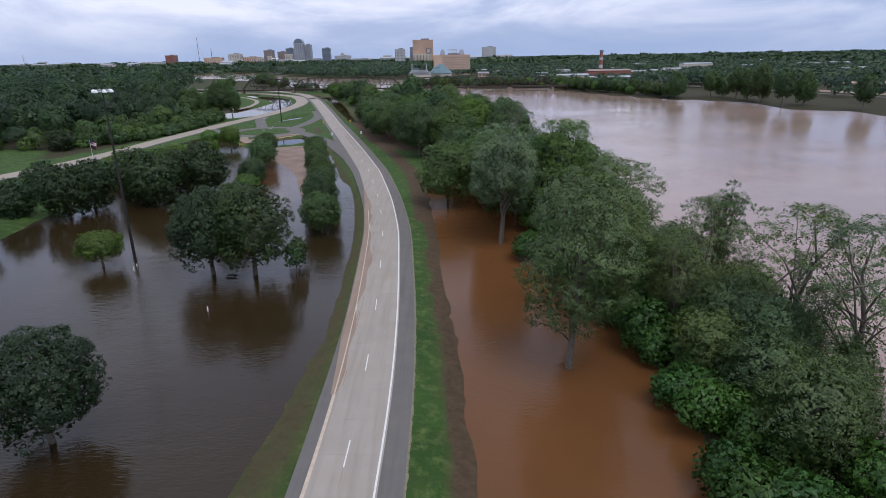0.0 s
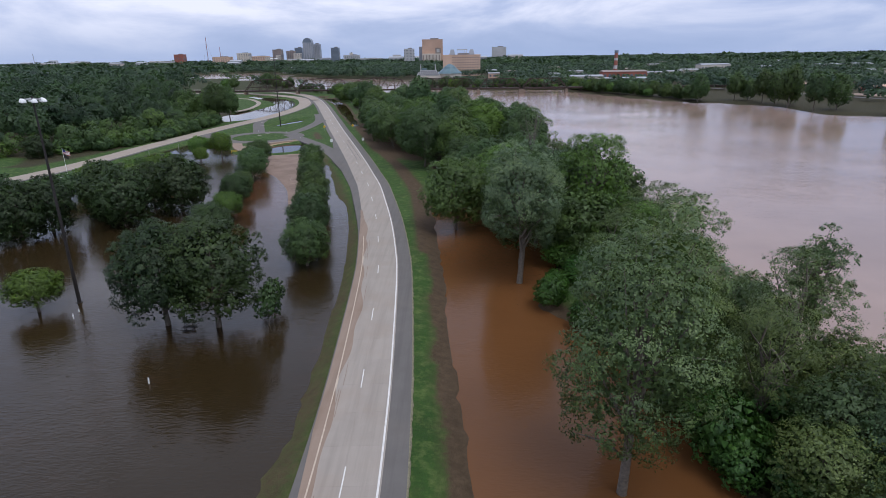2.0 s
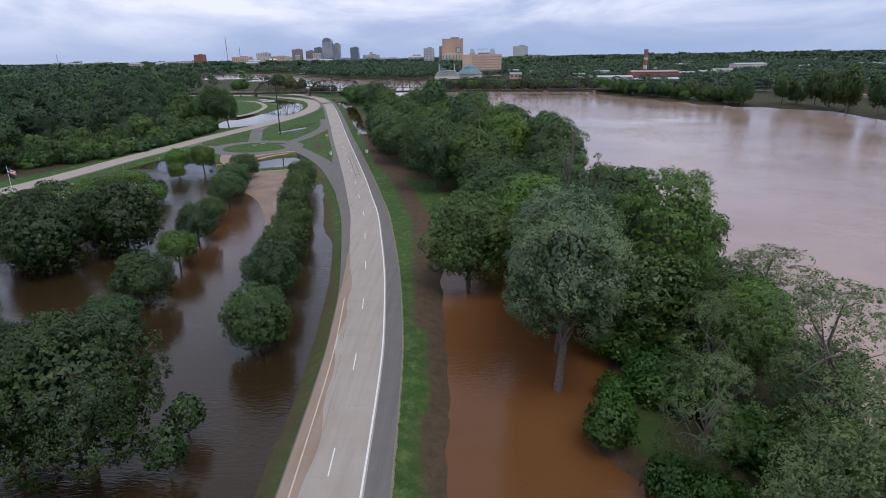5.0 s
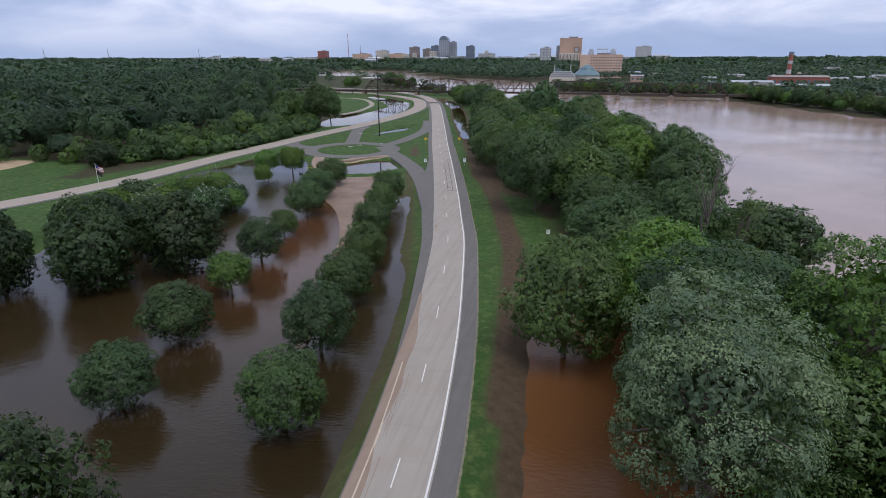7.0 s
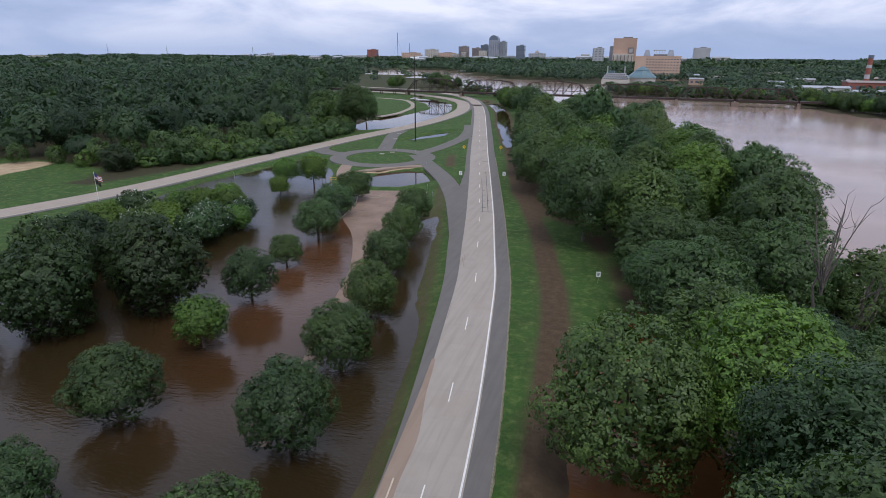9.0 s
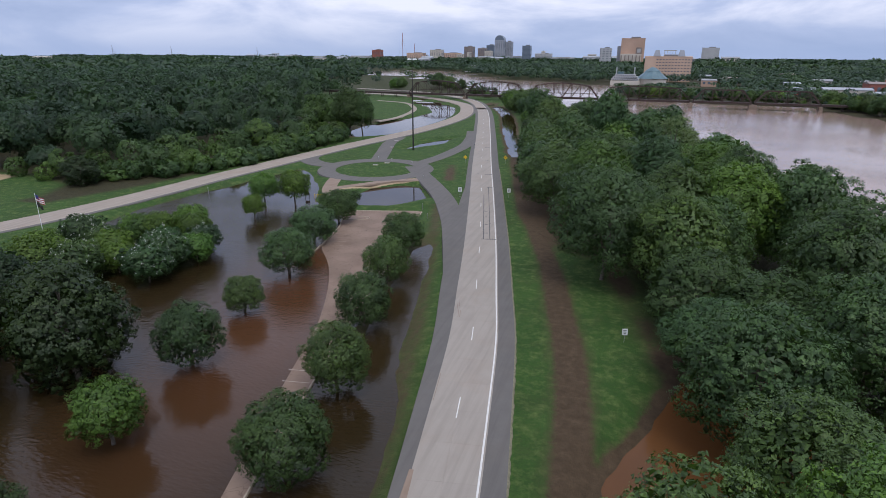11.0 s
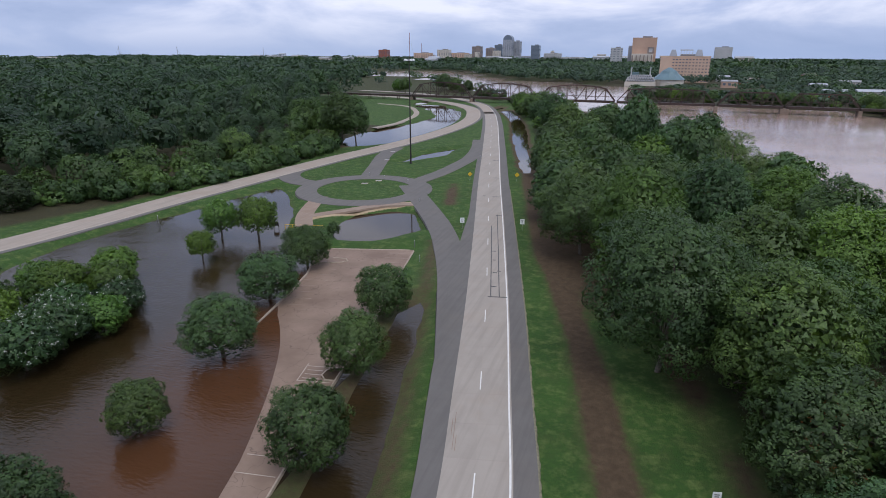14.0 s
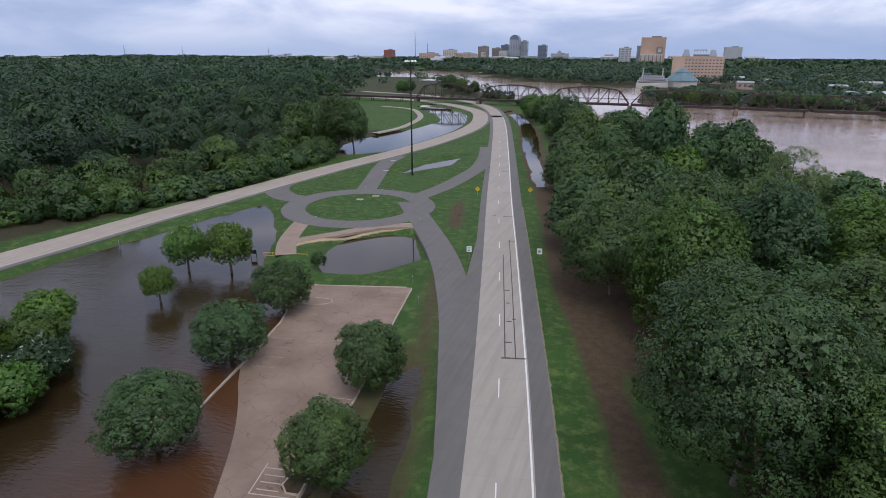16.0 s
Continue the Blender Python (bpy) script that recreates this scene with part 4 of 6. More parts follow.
# the broad-leaved belt between the lawn and the river
belt_a = tree("bank_tree", 1.5, 157, 18.0, 8.0, 1.0, M_LEAF, 61, 1400, 14, 0.195, "dense dark-green broad-leaved tree on the river bank", "river bank trees", 0.36, 0.28, lobes=54)
belt_b = tree("bank_tree", -8.9, 232, 23.0, 10.2, 3.2, M_LEAF, 62, 2000, 14, 0.195, "dense dark-green broad-leaved tree on the river bank", "river bank trees", 0.36, 0.28, lobes=54)
belt_c = tree("bank_tree", -13.3, 263.6, 23.6, 8.4, 1.5, M_LEAF_B, 63, 1400, 14, 0.195, "bright-green broad-leaved tree on the river bank", "river bank trees", 0.34, 0.28, lobes=54)
belt_d = tree("bank_tree", 14, 133, 23, 7.6, 3.0, M_LEAF_E, 64, 1400, 14, 0.195, "tall grey-green tree on the river bank", "river bank trees", 0.34, 0.28, 9, lobes=54)
far_a = tree("bank_tree", -20, 318, 18.5, 7.8, 1.0, M_LEAF, 65, 420, 14, 0.29, "dense dark-green broad-leaved tree on the river bank", "river bank trees", 0.36, 0.28, 4, lobes=54)
far_c = tree("bank_tree", -30, 345, 16.0, 7.6, 1.0, M_LEAF_B, 66, 420, 14, 0.29, "bright-green broad-leaved tree on the river bank", "river bank trees", 0.34, 0.28, 4, lobes=54)
far_d = tree("bank_tree", -7, 362, 19.0, 7.0, 3.0, M_LEAF_E, 67, 420, 14, 0.29, "tall grey-green tree on the river bank", "river bank trees", 0.34, 0.28, 5, lobes=34)
kinds, far_kinds = (belt_a, belt_b, belt_c, belt_d), (far_a, far_a, far_c, far_d)
rng = np.random.default_rng(71)
west_edge = ([130, 150, 170, 190, 210, 230, 255, 285, 320, 360, 385, 420, 470, 520, 560], [18, 9, 7, 8, 7, -1, -13, -27.5, -36.5, -45, -48.5, -55, -67, -84, -99])
east_edge = ([130, 170, 210, 260, 320, 370, 430, 480, 530, 580], [44, 41, 35, 28, 21, 14, -6, -36, -66, -90])
spots = [(1.5, 157), (-8.9, 231), (-13.3, 263.6), (14, 133), (12.8, 123), (27, 182), (22, 178), (4.8, 298), (-20, 318), (-30, 345), (-7, 362)]
# the trees that stand out, with their heights
for i, (x, y, h, v) in enumerate(((5.5, 213, 15, 0), (6.5, 199, 13, 3), (10, 188, 17, 0), (11, 171, 17, 3), (24, 160, 17, 3), (13, 205, 15.5, 3), (23, 199, 18, 0), (3, 245, 22, 3), (13.4, 246, 23.4, 2), (20, 170, 15, 3), (28, 171, 13, 0), (26, 246, 22.5, 0), (-24, 276, 18, 1),
                                  (0, 277, 23, 3), (-12, 291, 21, 0), (-32, 300, 17, 0), (0.2, 338, 23.2, 3), (-17.4, 369, 28, 3), (-36, 335, 17, 1), (-44, 366, 16, 0), (-47, 400, 17, 0), (-58.4, 457, 22.4, 1), (-50, 440, 19, 0),
                                  (-18, 405, 21, 3), (6, 398, 20, 3), (-30, 425, 20, 3), (16, 300, 21, 3), (24, 216, 22.5, 3), (28, 229, 21.5, 3), (27, 258, 21, 3), (18, 268, 22.5, 3), (12, 281, 22, 2))):
    spots.append((x, y))
    tall = ((19, 24, 24.6, 24) if y < 292 else (19.5, 19.5, 17, 20))[v]
    again((kinds if y < 292 else far_kinds)[v], x, y, min(1.08, 0.55 + 0.5 * h / tall), (h + 0.5) / tall, i * 1.9 + 0.3, "", -0.9)
for y0 in np.arange(134, 560, 5.0):
    x = np.interp(y0, *west_edge) + rng.uniform(0, 3)
    while x < np.interp(y0, *east_edge):
        px, py = x + rng.uniform(-1, 1), y0 + rng.uniform(-2, 2)
        if min(math.hypot(px - a, py - b) for a, b in spots) > np.interp(py, [130, 280, 340, 500], [10.5, 11, 12.5, 14]) and py + px < 560:
            spots.append((px, py))
            v = int(rng.choice(4, p=(0.28, 0.22, 0.2, 0.3)))
            k = rng.uniform(0.78, 1.08)
            again((kinds if py < 285 and px < np.interp(py, *west_edge) + np.interp(py, [225, 255], [24, 13]) else far_kinds)[v], px, py, k, k * rng.uniform(0.75, 1.02) * np.interp(py, [130, 290, 400, 480], [1.0, 1.0, 1.0, 0.9]), rng.uniform(0, 6.2), "", -0.9)
        x += rng.uniform(3, 6)

# undergrowth on the bank
bush_a = tree("bank_shrub", 27, 60, 4.6, 3.0, 0.1, M_LEAF_D, 81, 250, 13, 0.135, "vine-tangled shrub on the flooded bank", "bank shrubs", 0.08, limbs=3, base=-1.1, category="shrub")
bush_b = tree("bank_shrub", 31, 55, 5.5, 3.2, 0.1, M_LEAF_D, 82, 250, 13, 0.135, "vine-tangled shrub on the flooded bank", "bank shrubs", 0.08, limbs=3, base=-1.1, category="shrub")
for i in range(70):
    y = 34 + i * 1.9
    x = np.interp(y, [20, 45, 63, 79, 100, 113, 126, 140, 165], [24.6, 26.4, 29, 27, 22.5, 16, 21, 21.5, 18]) + rng.uniform(0, 1) ** 1.8 * 17
    k = rng.uniform(0.7, 1.35)
    again((bush_a, bush_b)[i % 2], x, y, k, k * rng.uniform(0.8, 1.2), rng.uniform(0, 6), "", -1.1)

# a dead tree
rng = np.random.default_rng(91)
dead = new("dead_tree")
ends = np.array([(-3.5, -1, 20), (-2, 1, 23), (0.5, 0.5, 24), (2, -1, 22), (3.5, 1, 19), (1, 2, 21), (-1, -2, 17)])
boughs(rng, 22, 4.5, 0.22, 12, ends, dead, M_DEAD, 9, (0, 0), True)
dead.matrix_basis = Matrix.LocRotScale((22, 178, -1.0), None, (1.25, 1.25, 1.16))
tagged(dead, "bare bleached dead tree above the bank", "tree")


# ---- woods: counted by nobody ----
def wood(name, X, Y, Z, Hh, R, clumps, per, rel, material, label, seed, low=-0.3, puff=0.09, lobes=16, inner=60):
    """Many crowns as one mesh: leaf sprays in tufts over the lobes of each crown, each crown in its own tone."""
    rng = np.random.default_rng(seed)
    n = len(X)
    crown = np.repeat(np.arange(n), clumps)
    ld = sphere_dirs(n * lobes, rng, low).reshape(n, lobes, 3)
    lr = rng.uniform(0.26, 0.48, (n, lobes))
    of = rng.integers(0, lobes, len(crown))
    l_dir, l_rad = ld[crown, of], lr[crown, of]
    d = unit(sphere_dirs(len(crown), rng) + l_dir * 0.8 + np.array([0, 0, 0.3]))
    half = Hh * (0.5 if low < -0.8 else 0.45)
    off = l_dir * (1.0 - l_rad)[:, None] + d * (l_rad * rng.uniform(0.85, 1.05, len(crown)))[:, None]
    size3 = np.c_[R, R, half]
    cc = np.c_[X, Y, Z + Hh - half][crown] + off * size3[crown]
    which = np.repeat(np.arange(len(cc)), per)
    own = crown[which]
    e = unit(sphere_dirs(len(which), rng) + d[which] * 0.7 + np.array([0, 0, 0.2]))
    pr = R[own] * puff * rng.uniform(0.6, 1.4, len(cc))[which] * rng.uniform(0.3, 1.1, len(own))
    c = cc[which] + e * pr[:, None] * np.c_[np.ones((len(own), 2)), np.minimum(1, 0.9 * half[own] / R[own])]
    c[:, 2] = np.maximum(c[:, 2], Z[own] + 0.2)
    q = cards(c, e * 0.5 + d[which] * 0.7 + np.array([0, 0, 0.2]) + rng.normal(0, 0.3, e.shape), R[own] * rel * rng.uniform(0.7, 1.4, len(own)), rng, 0.7)
    bent = unit(e * 0.18 + d[which] * 0.6 + l_dir[which] * 0.6 + np.array([0, 0, 0.3]) + rng.normal(0, 0.10, e.shape))
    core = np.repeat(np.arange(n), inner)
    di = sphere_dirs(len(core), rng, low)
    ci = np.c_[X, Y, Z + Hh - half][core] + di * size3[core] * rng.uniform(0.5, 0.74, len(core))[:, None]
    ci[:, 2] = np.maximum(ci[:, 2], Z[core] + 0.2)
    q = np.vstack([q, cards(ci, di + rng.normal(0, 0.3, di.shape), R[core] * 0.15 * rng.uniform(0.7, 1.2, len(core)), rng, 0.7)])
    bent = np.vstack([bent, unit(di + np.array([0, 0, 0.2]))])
    own = np.r_[own, core]
    tone = np.clip(rng.beta(0.6, 1.15, n) + 0.25 * grain(np.c_[X, Y], 0.05, 7), 0, 1)
    # inner sprays get a slightly darker tint, as shade inside the crowns
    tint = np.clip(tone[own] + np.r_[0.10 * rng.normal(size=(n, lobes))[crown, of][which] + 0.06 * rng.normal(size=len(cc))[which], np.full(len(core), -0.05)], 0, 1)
    return tagged(quad_ob(name, q, material, None, bent, tint), label, "woodland", kind="stuff")


def scatter(rng, x0, x1, y0, y1, gap):
    gx_, gy_ = np.meshgrid(np.arange(x0, x1, gap), np.arange(y0, y1, gap))
    p = np.c_[gx_.ravel(), gy_.ravel()]
    return p + rng.uniform(-0.48, 0.48, p.shape) * gap


rng = np.random.default_rng(101)
edge_y, edge_x = [200, 240, 268, 285, 301, 324, 349, 372, 392, 415, 450, 480], [-262, -262, -168, -147, -143.5, -140.5, -138, -138, -146, -154, -160, -215]
p = np.vstack([scatter(rng, -430, -130, 262, 640, 11.5), scatter(rng, -260, -130, 262, 420, 7.0)])
close = np.arange(len(p)) >= len(p) - len(scatter(np.random.default_rng(0), -260, -130, 262, 420, 7.0))
lim = np.interp(p[:, 1], edge_y, edge_x)
lawn = np.array([(-160, 440), (-150, 460), (-140, 520), (-160, 590), (-190, 620), (-260, 640), (-262, 560), (-225, 545), (-196, 500), (-182, 470)], float)
keep = (p[:, 0] < lim) & ~inside(p, lawn) & ~(dist_line(p, LEFT) < 9) & ~inside(p, np.array(LAGOON, float))
keep &= close == (lim - p[:, 0] < 21)
p = p[keep]
deep = np.clip((np.interp(p[:, 1], edge_y, edge_x) - p[:, 0]) / 38, 0, 1)
hh = 5.0 + deep * 8.5 + (rng.normal(0.5, 3.6, len(p)) + 3.0 * grain(p, 0.045, 31)) * (0.3 + 0.7 * deep)
hh = np.where(p[:, 1] > 395, np.maximum(hh, 16 + rng.uniform(0, 4, len(p))), hh)
tall = rng.random(len(p)) < 0.34
hh = hh + np.where(tall, rng.uniform(2.5, 6.5, len(p)), -2.0) * deep
near = deep < 0.55
ev = np.arange(268, 390, 1.5)
ex = np.interp(ev, edge_y, edge_x) + rng.uniform(-6.5, 2.2, len(ev))
wood("thicket_fringe", ex, ev, np.full(len(ev), -0.6), rng.uniform(3.0, 7.0, len(ev)), rng.uniform(2.4, 4.2, len(ev)), 330, 3, 0.075, M_THICKET, "low vine-covered shrubs along the road's edge", 110, -0.9)
wood("woodland_edge", p[near, 0], p[near, 1], np.full(near.sum(), -0.6), hh[near], np.clip(hh[near] * 0.46, 3.6, 6), 650, 3, 0.047, M_THICKET, "vine-covered green thicket along the road", 102, -0.9)
front = ~near & (np.interp(p[:, 1], edge_y, edge_x) - p[:, 0] < 75) & (p[:, 1] < 520)
back = ~near & ~front
wood("woodland", p[front, 0], p[front, 1], np.full(front.sum(), -0.6), hh[front], np.where(tall[front], rng.uniform(6.2, 9.0, front.sum()), rng.uniform(4.2, 6.4, front.sum())), 800, 3, 0.043, M_FOREST_HAZED, "dense dark-green broad-leaved woodland", 103)
wood("woodland_deep", p[back, 0], p[back, 1], np.full(back.sum(), -0.6), hh[back], np.where(tall[back], rng.uniform(7, 10, back.sum()), rng.uniform(4.8, 7, back.sum())), 250, 2, 0.068, M_FOREST_HAZED, "dense dark-green broad-leaved woodland", 109)
p = scatter(rng, -900, -430, 180, 1000, 13)
p = np.vstack([p, scatter(rng, -430, -262, 130, 262, 10)])
wood("woodland_west", p[:, 0], p[:, 1], np.full(len(p), -0.6), rng.uniform(7, 14, len(p)), rng.uniform(6, 9.5, len(p)), 60, 1, 0.165, M_FOREST_HAZED, "dense dark-green broad-leaved woodland", 104, inner=12)
p = scatter(rng, -430, 700, 640, 1500, 13.5)
p = p[(dry(p, RIVER) > 6) & (dist_line(p, MAIN) > 12) & (dist_line(p, LEFT) > 12)]
p = p[~((p[:, 0] > 40) & (rng.random(len(p)) < 0.45))]
p = p[~((p[:, 0] > -60) & (p[:, 0] < 70) & (p[:, 1] > 845) & (p[:, 1] < 1040) & ((p[:, 1] < 945) | (p[:, 1] > 985)))]
near_bank = (p[:, 0] < -60) & (p[:, 1] < 1120) & (np.interp(p[:, 1], [640, 720, 800, 895, 1000, 1080, 1150], [-112, -150, -198, -250, -330, -400, -520]) > p[:, 0]) & (dry(p, RIVER) < 190)
p = p[~near_bank | (rng.random(len(p)) < 0.07)]
p = p[~((p[:, 0] > -60) & (p[:, 0] < 70) & (p[:, 1] < 860) & (rng.random(len(p)) < 0.6))]
wood("woodland_north", p[:, 0], p[:, 1], np.full(len(p), -0.6), np.where(p[:, 0] > 60, rng.uniform(6, 11, len(p)), np.where((p[:, 0] > -60) & (p[:, 1] < 860), rng.uniform(5, 8, len(p)), rng.uniform(8, 15, len(p)))), rng.uniform(6, 10, len(p)), 64, 1, 0.15, M_FAR_HAZED, "dark woodland on the far bank", 105, inner=12)
p = scatter(rng, -2700, 2300, 1000, 2750, 46)
p = p[(dry(p, RIVER) > 10) & ((p[:, 1] > 1500) | (p[:, 0] < -430) | (p[:, 0] > 700))]
wood("woodland_horizon", p[:, 0], p[:, 1], np.full(len(p), -0.6), np.where(rng.random(len(p)) < 0.06, 14.0, rng.uniform(4, 9, len(p))), rng.uniform(22, 34, len(p)), 12, 3, 0.15, M_FAR_HAZED, "dark tree-covered plain reaching to the horizon", 106, 0.0, inner=4)
p = scatter(rng, 250, 900, 300, 640, 30)
p = p[(dry(p, RIVER) > 60)]
wood("woodland_east", p[:, 0], p[:, 1], np.full(len(p), -0.6), rng.uniform(9, 16, len(p)), rng.uniform(6, 9, len(p)), 90, 3, 0.10, M_FAR_HAZED, "scattered dark trees on the far bank", 107)

# trees on the near bank about the bridge
for i, (x, y, k, kz) in enumerate(((-200, 730, 0.9, 0.85), (-214, 742, 1.0, 0.95), (-207, 755, 0.8, 0.8), (-226, 770, 1.0, 0.9), (-178, 704, 0.75, 0.75), (-186, 712, 0.6, 0.6), (-154, 668, 0.5, 0.4), (-146, 660, 0.6, 0.45), (-138, 650, 0.55, 0.4), (-160, 682, 0.5, 0.42), (-130, 644, 0.5, 0.38), (-118, 628, 0.6, 0.4), (-112, 616, 0.6, 0.42), (-240, 700, 0.9, 0.8), (-255, 720, 1.0, 0.8))):
    again((far_a, far_d, far_c)[i % 3], x, y, k, kz, i * 1.7, "broad-leaved tree on the bank beside the bridge", -0.8)
# tall trees at the end of the thicket, beside the drowned lawn
again(belt_d, -143, 394, 1.15, 1.05, 0.5, "tall grey-green tree beside the flooded lawn", -0.6)
again(belt_d, -137, 396, 0.9, 0.95, 2.5, "tall grey-green tree beside the flooded lawn", -0.6)
again(oak_b, -143, 381, 0.95, 0.75, 1.5, "round dark-green tree at the road's edge", -0.5)
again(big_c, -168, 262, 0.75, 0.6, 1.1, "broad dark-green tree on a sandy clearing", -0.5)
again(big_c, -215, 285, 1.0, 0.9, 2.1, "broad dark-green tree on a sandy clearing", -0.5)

# ---- the car park ----
bm = bmesh.new()
rows = []
for y in np.arange(150, 270, 1.0):
    west = np.interp(y, [120, 145, 175, 205, 228, 252, 264], LOT_WEST)
    east = np.interp(y, LOT_Y, LOT_EAST)
    rows.append([(west + (east - west) * u, y + (u - 1) * 5 * np.clip((y - 240) / 25, 0, 1)) for u in np.linspace(0, 1, 14)])
V = np.array(rows)
flat = V.reshape(-1, 2)
n, m = V.shape[:2]
ix = np.arange(n * m).reshape(n, m)
lot_faces = np.stack([ix[:-1, :-1], ix[:-1, 1:], ix[1:, 1:], ix[1:, :-1]], -1).reshape(-1, 4)
tagged(mesh_ob("car_park", np.c_[flat, lot_z(flat)], lot_faces.tolist(), M_LOT), "cracked car park paving under reddish dried silt", "car park", kind="structure")


def low_kerb(name, line, height=0.12):
    ln = np.array(line, float)
    s_ = np.r_[0, np.cumsum(np.linalg.norm(np.diff(ln, axis=0), axis=1))]
    k_ = np.arange(0, s_[-1], 1.5)
    ln = np.c_[np.interp(k_, s_, ln[:, 0]), np.interp(k_, s_, ln[:, 1])]
    return tagged(ribbon(name, ln, -0.09, 0.09, lot_z(ln) + height, M_KERB, None, 0.4), "weathered concrete kerb", "kerb", kind="structure")


low_kerb("kerb_1", V[74:, 0], 0.24)
low_kerb("kerb_2", V[8:, -1])
low_kerb("kerb_3", V[-1])
tip = [(-48.2, 217.1), (-49.6, 216.9), (-50.5, 217.3), (-50.9, 218.4), (-50.6, 219.5), (-49.9, 220.1), (-48.7, 220.3)]
low_kerb("kerb_4", tip)
low_kerb("kerb_5", [(-73.4, 256.0), (-70.4, 256.8), (-68.4, 257.9), (-68.3, 258.9), (-69.6, 259.7), (-73.6, 258.9)])
bed = np.array(tip)
bed_ob = mesh_ob("planting_bed", np.c_[bed, lot_z(bed) + 0.07], [tuple(range(len(bed)))], M_GROUND)
tagged(bed_ob, "bare earth bed inside a rounded kerb", "planting bed", kind="structure")
stalls = new("stall_markings")
tagged(stalls, "faded white parking stall lines", "road marking", kind="structure")


def lot_line(x, y, ang, length, w=0.11, paint_=None):
    c, s_ = math.cos(ang), math.sin(ang)
    pts = np.array([(x - s_ * w / 2, y + c * w / 2), (x + s_ * w / 2, y - c * w / 2), (x + c * length + s_ * w / 2, y + s_ * length - c * w / 2), (x + c * length - s_ * w / 2, y + s_ * length + c * w / 2)])
    z = lot_z(pts)
    v = [(*p_, z_ + 0.014) for p_, z_ in zip(pts, z)] + [(*p_, z_ - 0.02) for p_, z_ in zip(pts, z)]
    mesh_ob("stall_line", v, [(0, 1, 2, 3), (0, 4, 5, 1), (1, 5, 6, 2), (2, 6, 7, 3), (3, 7, 4, 0)], paint_ or M_FADED, stalls)


for y in (181.8, 184.6, 187.4, 199.1, 201.9, 211.2, 213.9, 224.8, 233.4):
    lot_line(np.interp(y, LOT_Y, LOT_EAST) - 0.4, y, radians(187), 4.6)
for y in np.arange(239, 267, 2.75):
    lot_line(np.interp(y, LOT_Y, LOT_EAST) - 0.3, y, radians(191), 4.8, 0.1, M_SILTED)
    if y < 256:
        lot_line(np.interp(y, [228, 252, 264], LOT_WEST[4:]) + 0.5, y - 3, radians(11), 4.8, 0.1, M_SILTED)
for x, y, length in ((-50.4, 220.0, 3.4), (-51.1, 218.9, 2.2), (-50.8, 217.9, 2.3), (-50.5, 216.9, 2.4)):
    lot_line(x, y, radians(188), length, 0.13)
lot_line(-54.0, 220.1, radians(281), 4.4, 0.13)
lot_line(-53.2, 215.8, radians(9), 4.6, 0.13)

# ---- masts, signs and small things ----
def cyl(name, x, y, z0, z1, r0, r1, material, parent, sides=12):
    v, f = tube([(x, y, z0), (x, y, (z0 + z1) / 2), (x, y, z1)], [r0, (r0 + r1) / 2, r1], sides)
    return mesh_ob(name, v, f, material, parent, False)


def box(name, cx, cy, cz, sx, sy, sz, material, parent=None, turn=0.0, bevel=0.0, label=""):
    b = bmesh.new()
    bmesh.ops.create_cube(b, size=1.0)
    bmesh.ops.scale(b, vec=(sx, sy, sz), verts=b.verts)
    if bevel:
        bmesh.ops.bevel(b, geom=list(b.edges), offset=bevel, segments=2, affect="EDGES")
    bmesh.ops.rotate(b, cent=(0, 0, 0), matrix=Matrix.Rotation(turn, 3, "Z"), verts=b.verts)
    bmesh.ops.translate(b, vec=(cx, cy, cz), verts=b.verts)
    return part(name, b, material, parent, label)


def high_mast(x, y, z0, z1, label):
    root = new("high_mast_light")
    cyl("pole", x, y, z0, z1, 0.32, 0.13, M_DARKSTEEL, root, 14)
    cyl("base_flange", x, y, z0 - 0.3, z0 + 0.5, 0.55, 0.5, M_DARKSTEEL, root, 14)
    v, f = tube([(x + 1.15 * math.cos(a), y + 1.15 * math.sin(a), z1 - 0.5) for a in np.linspace(0, 2 * math.pi, 21)], [0.07] * 21, 6)
    mesh_ob("ring", v, f, M_STEEL, root)
    for k in range(6):
        a = k * math.pi / 3 + 0.2
        c = (x + 1.55 * math.cos(a), y + 1.55 * math.sin(a))
        v, f = tube([(x, y, z1 - 0.35), ((x + c[0]) / 2, (y + c[1]) / 2, z1 - 0.4), (*c, z1 - 0.5)], [0.05, 0.05, 0.05], 6)
        arm_ob = mesh_ob("arm", v, f, M_STEEL, root)
        v, f = tube([(*c, z1 - 0.95), (*c, z1 - 0.8), (*c, z1 - 0.55), (*c, z1 - 0.35)], [0.42, 0.44, 0.34, 0.14], 12)
        mesh_ob("lamp_head", v, f, M_WHITE, root)
    return tagged(root, label, "street lamp", "high masts")


high_mast(-95.2, 358.4, -0.2, 37.0, "tall dark steel mast with a ring of lamps on the median")
high_mast(-64.2, 115.8, -1.6, 33.6, "tall dark steel mast with white lamp heads in flood water")


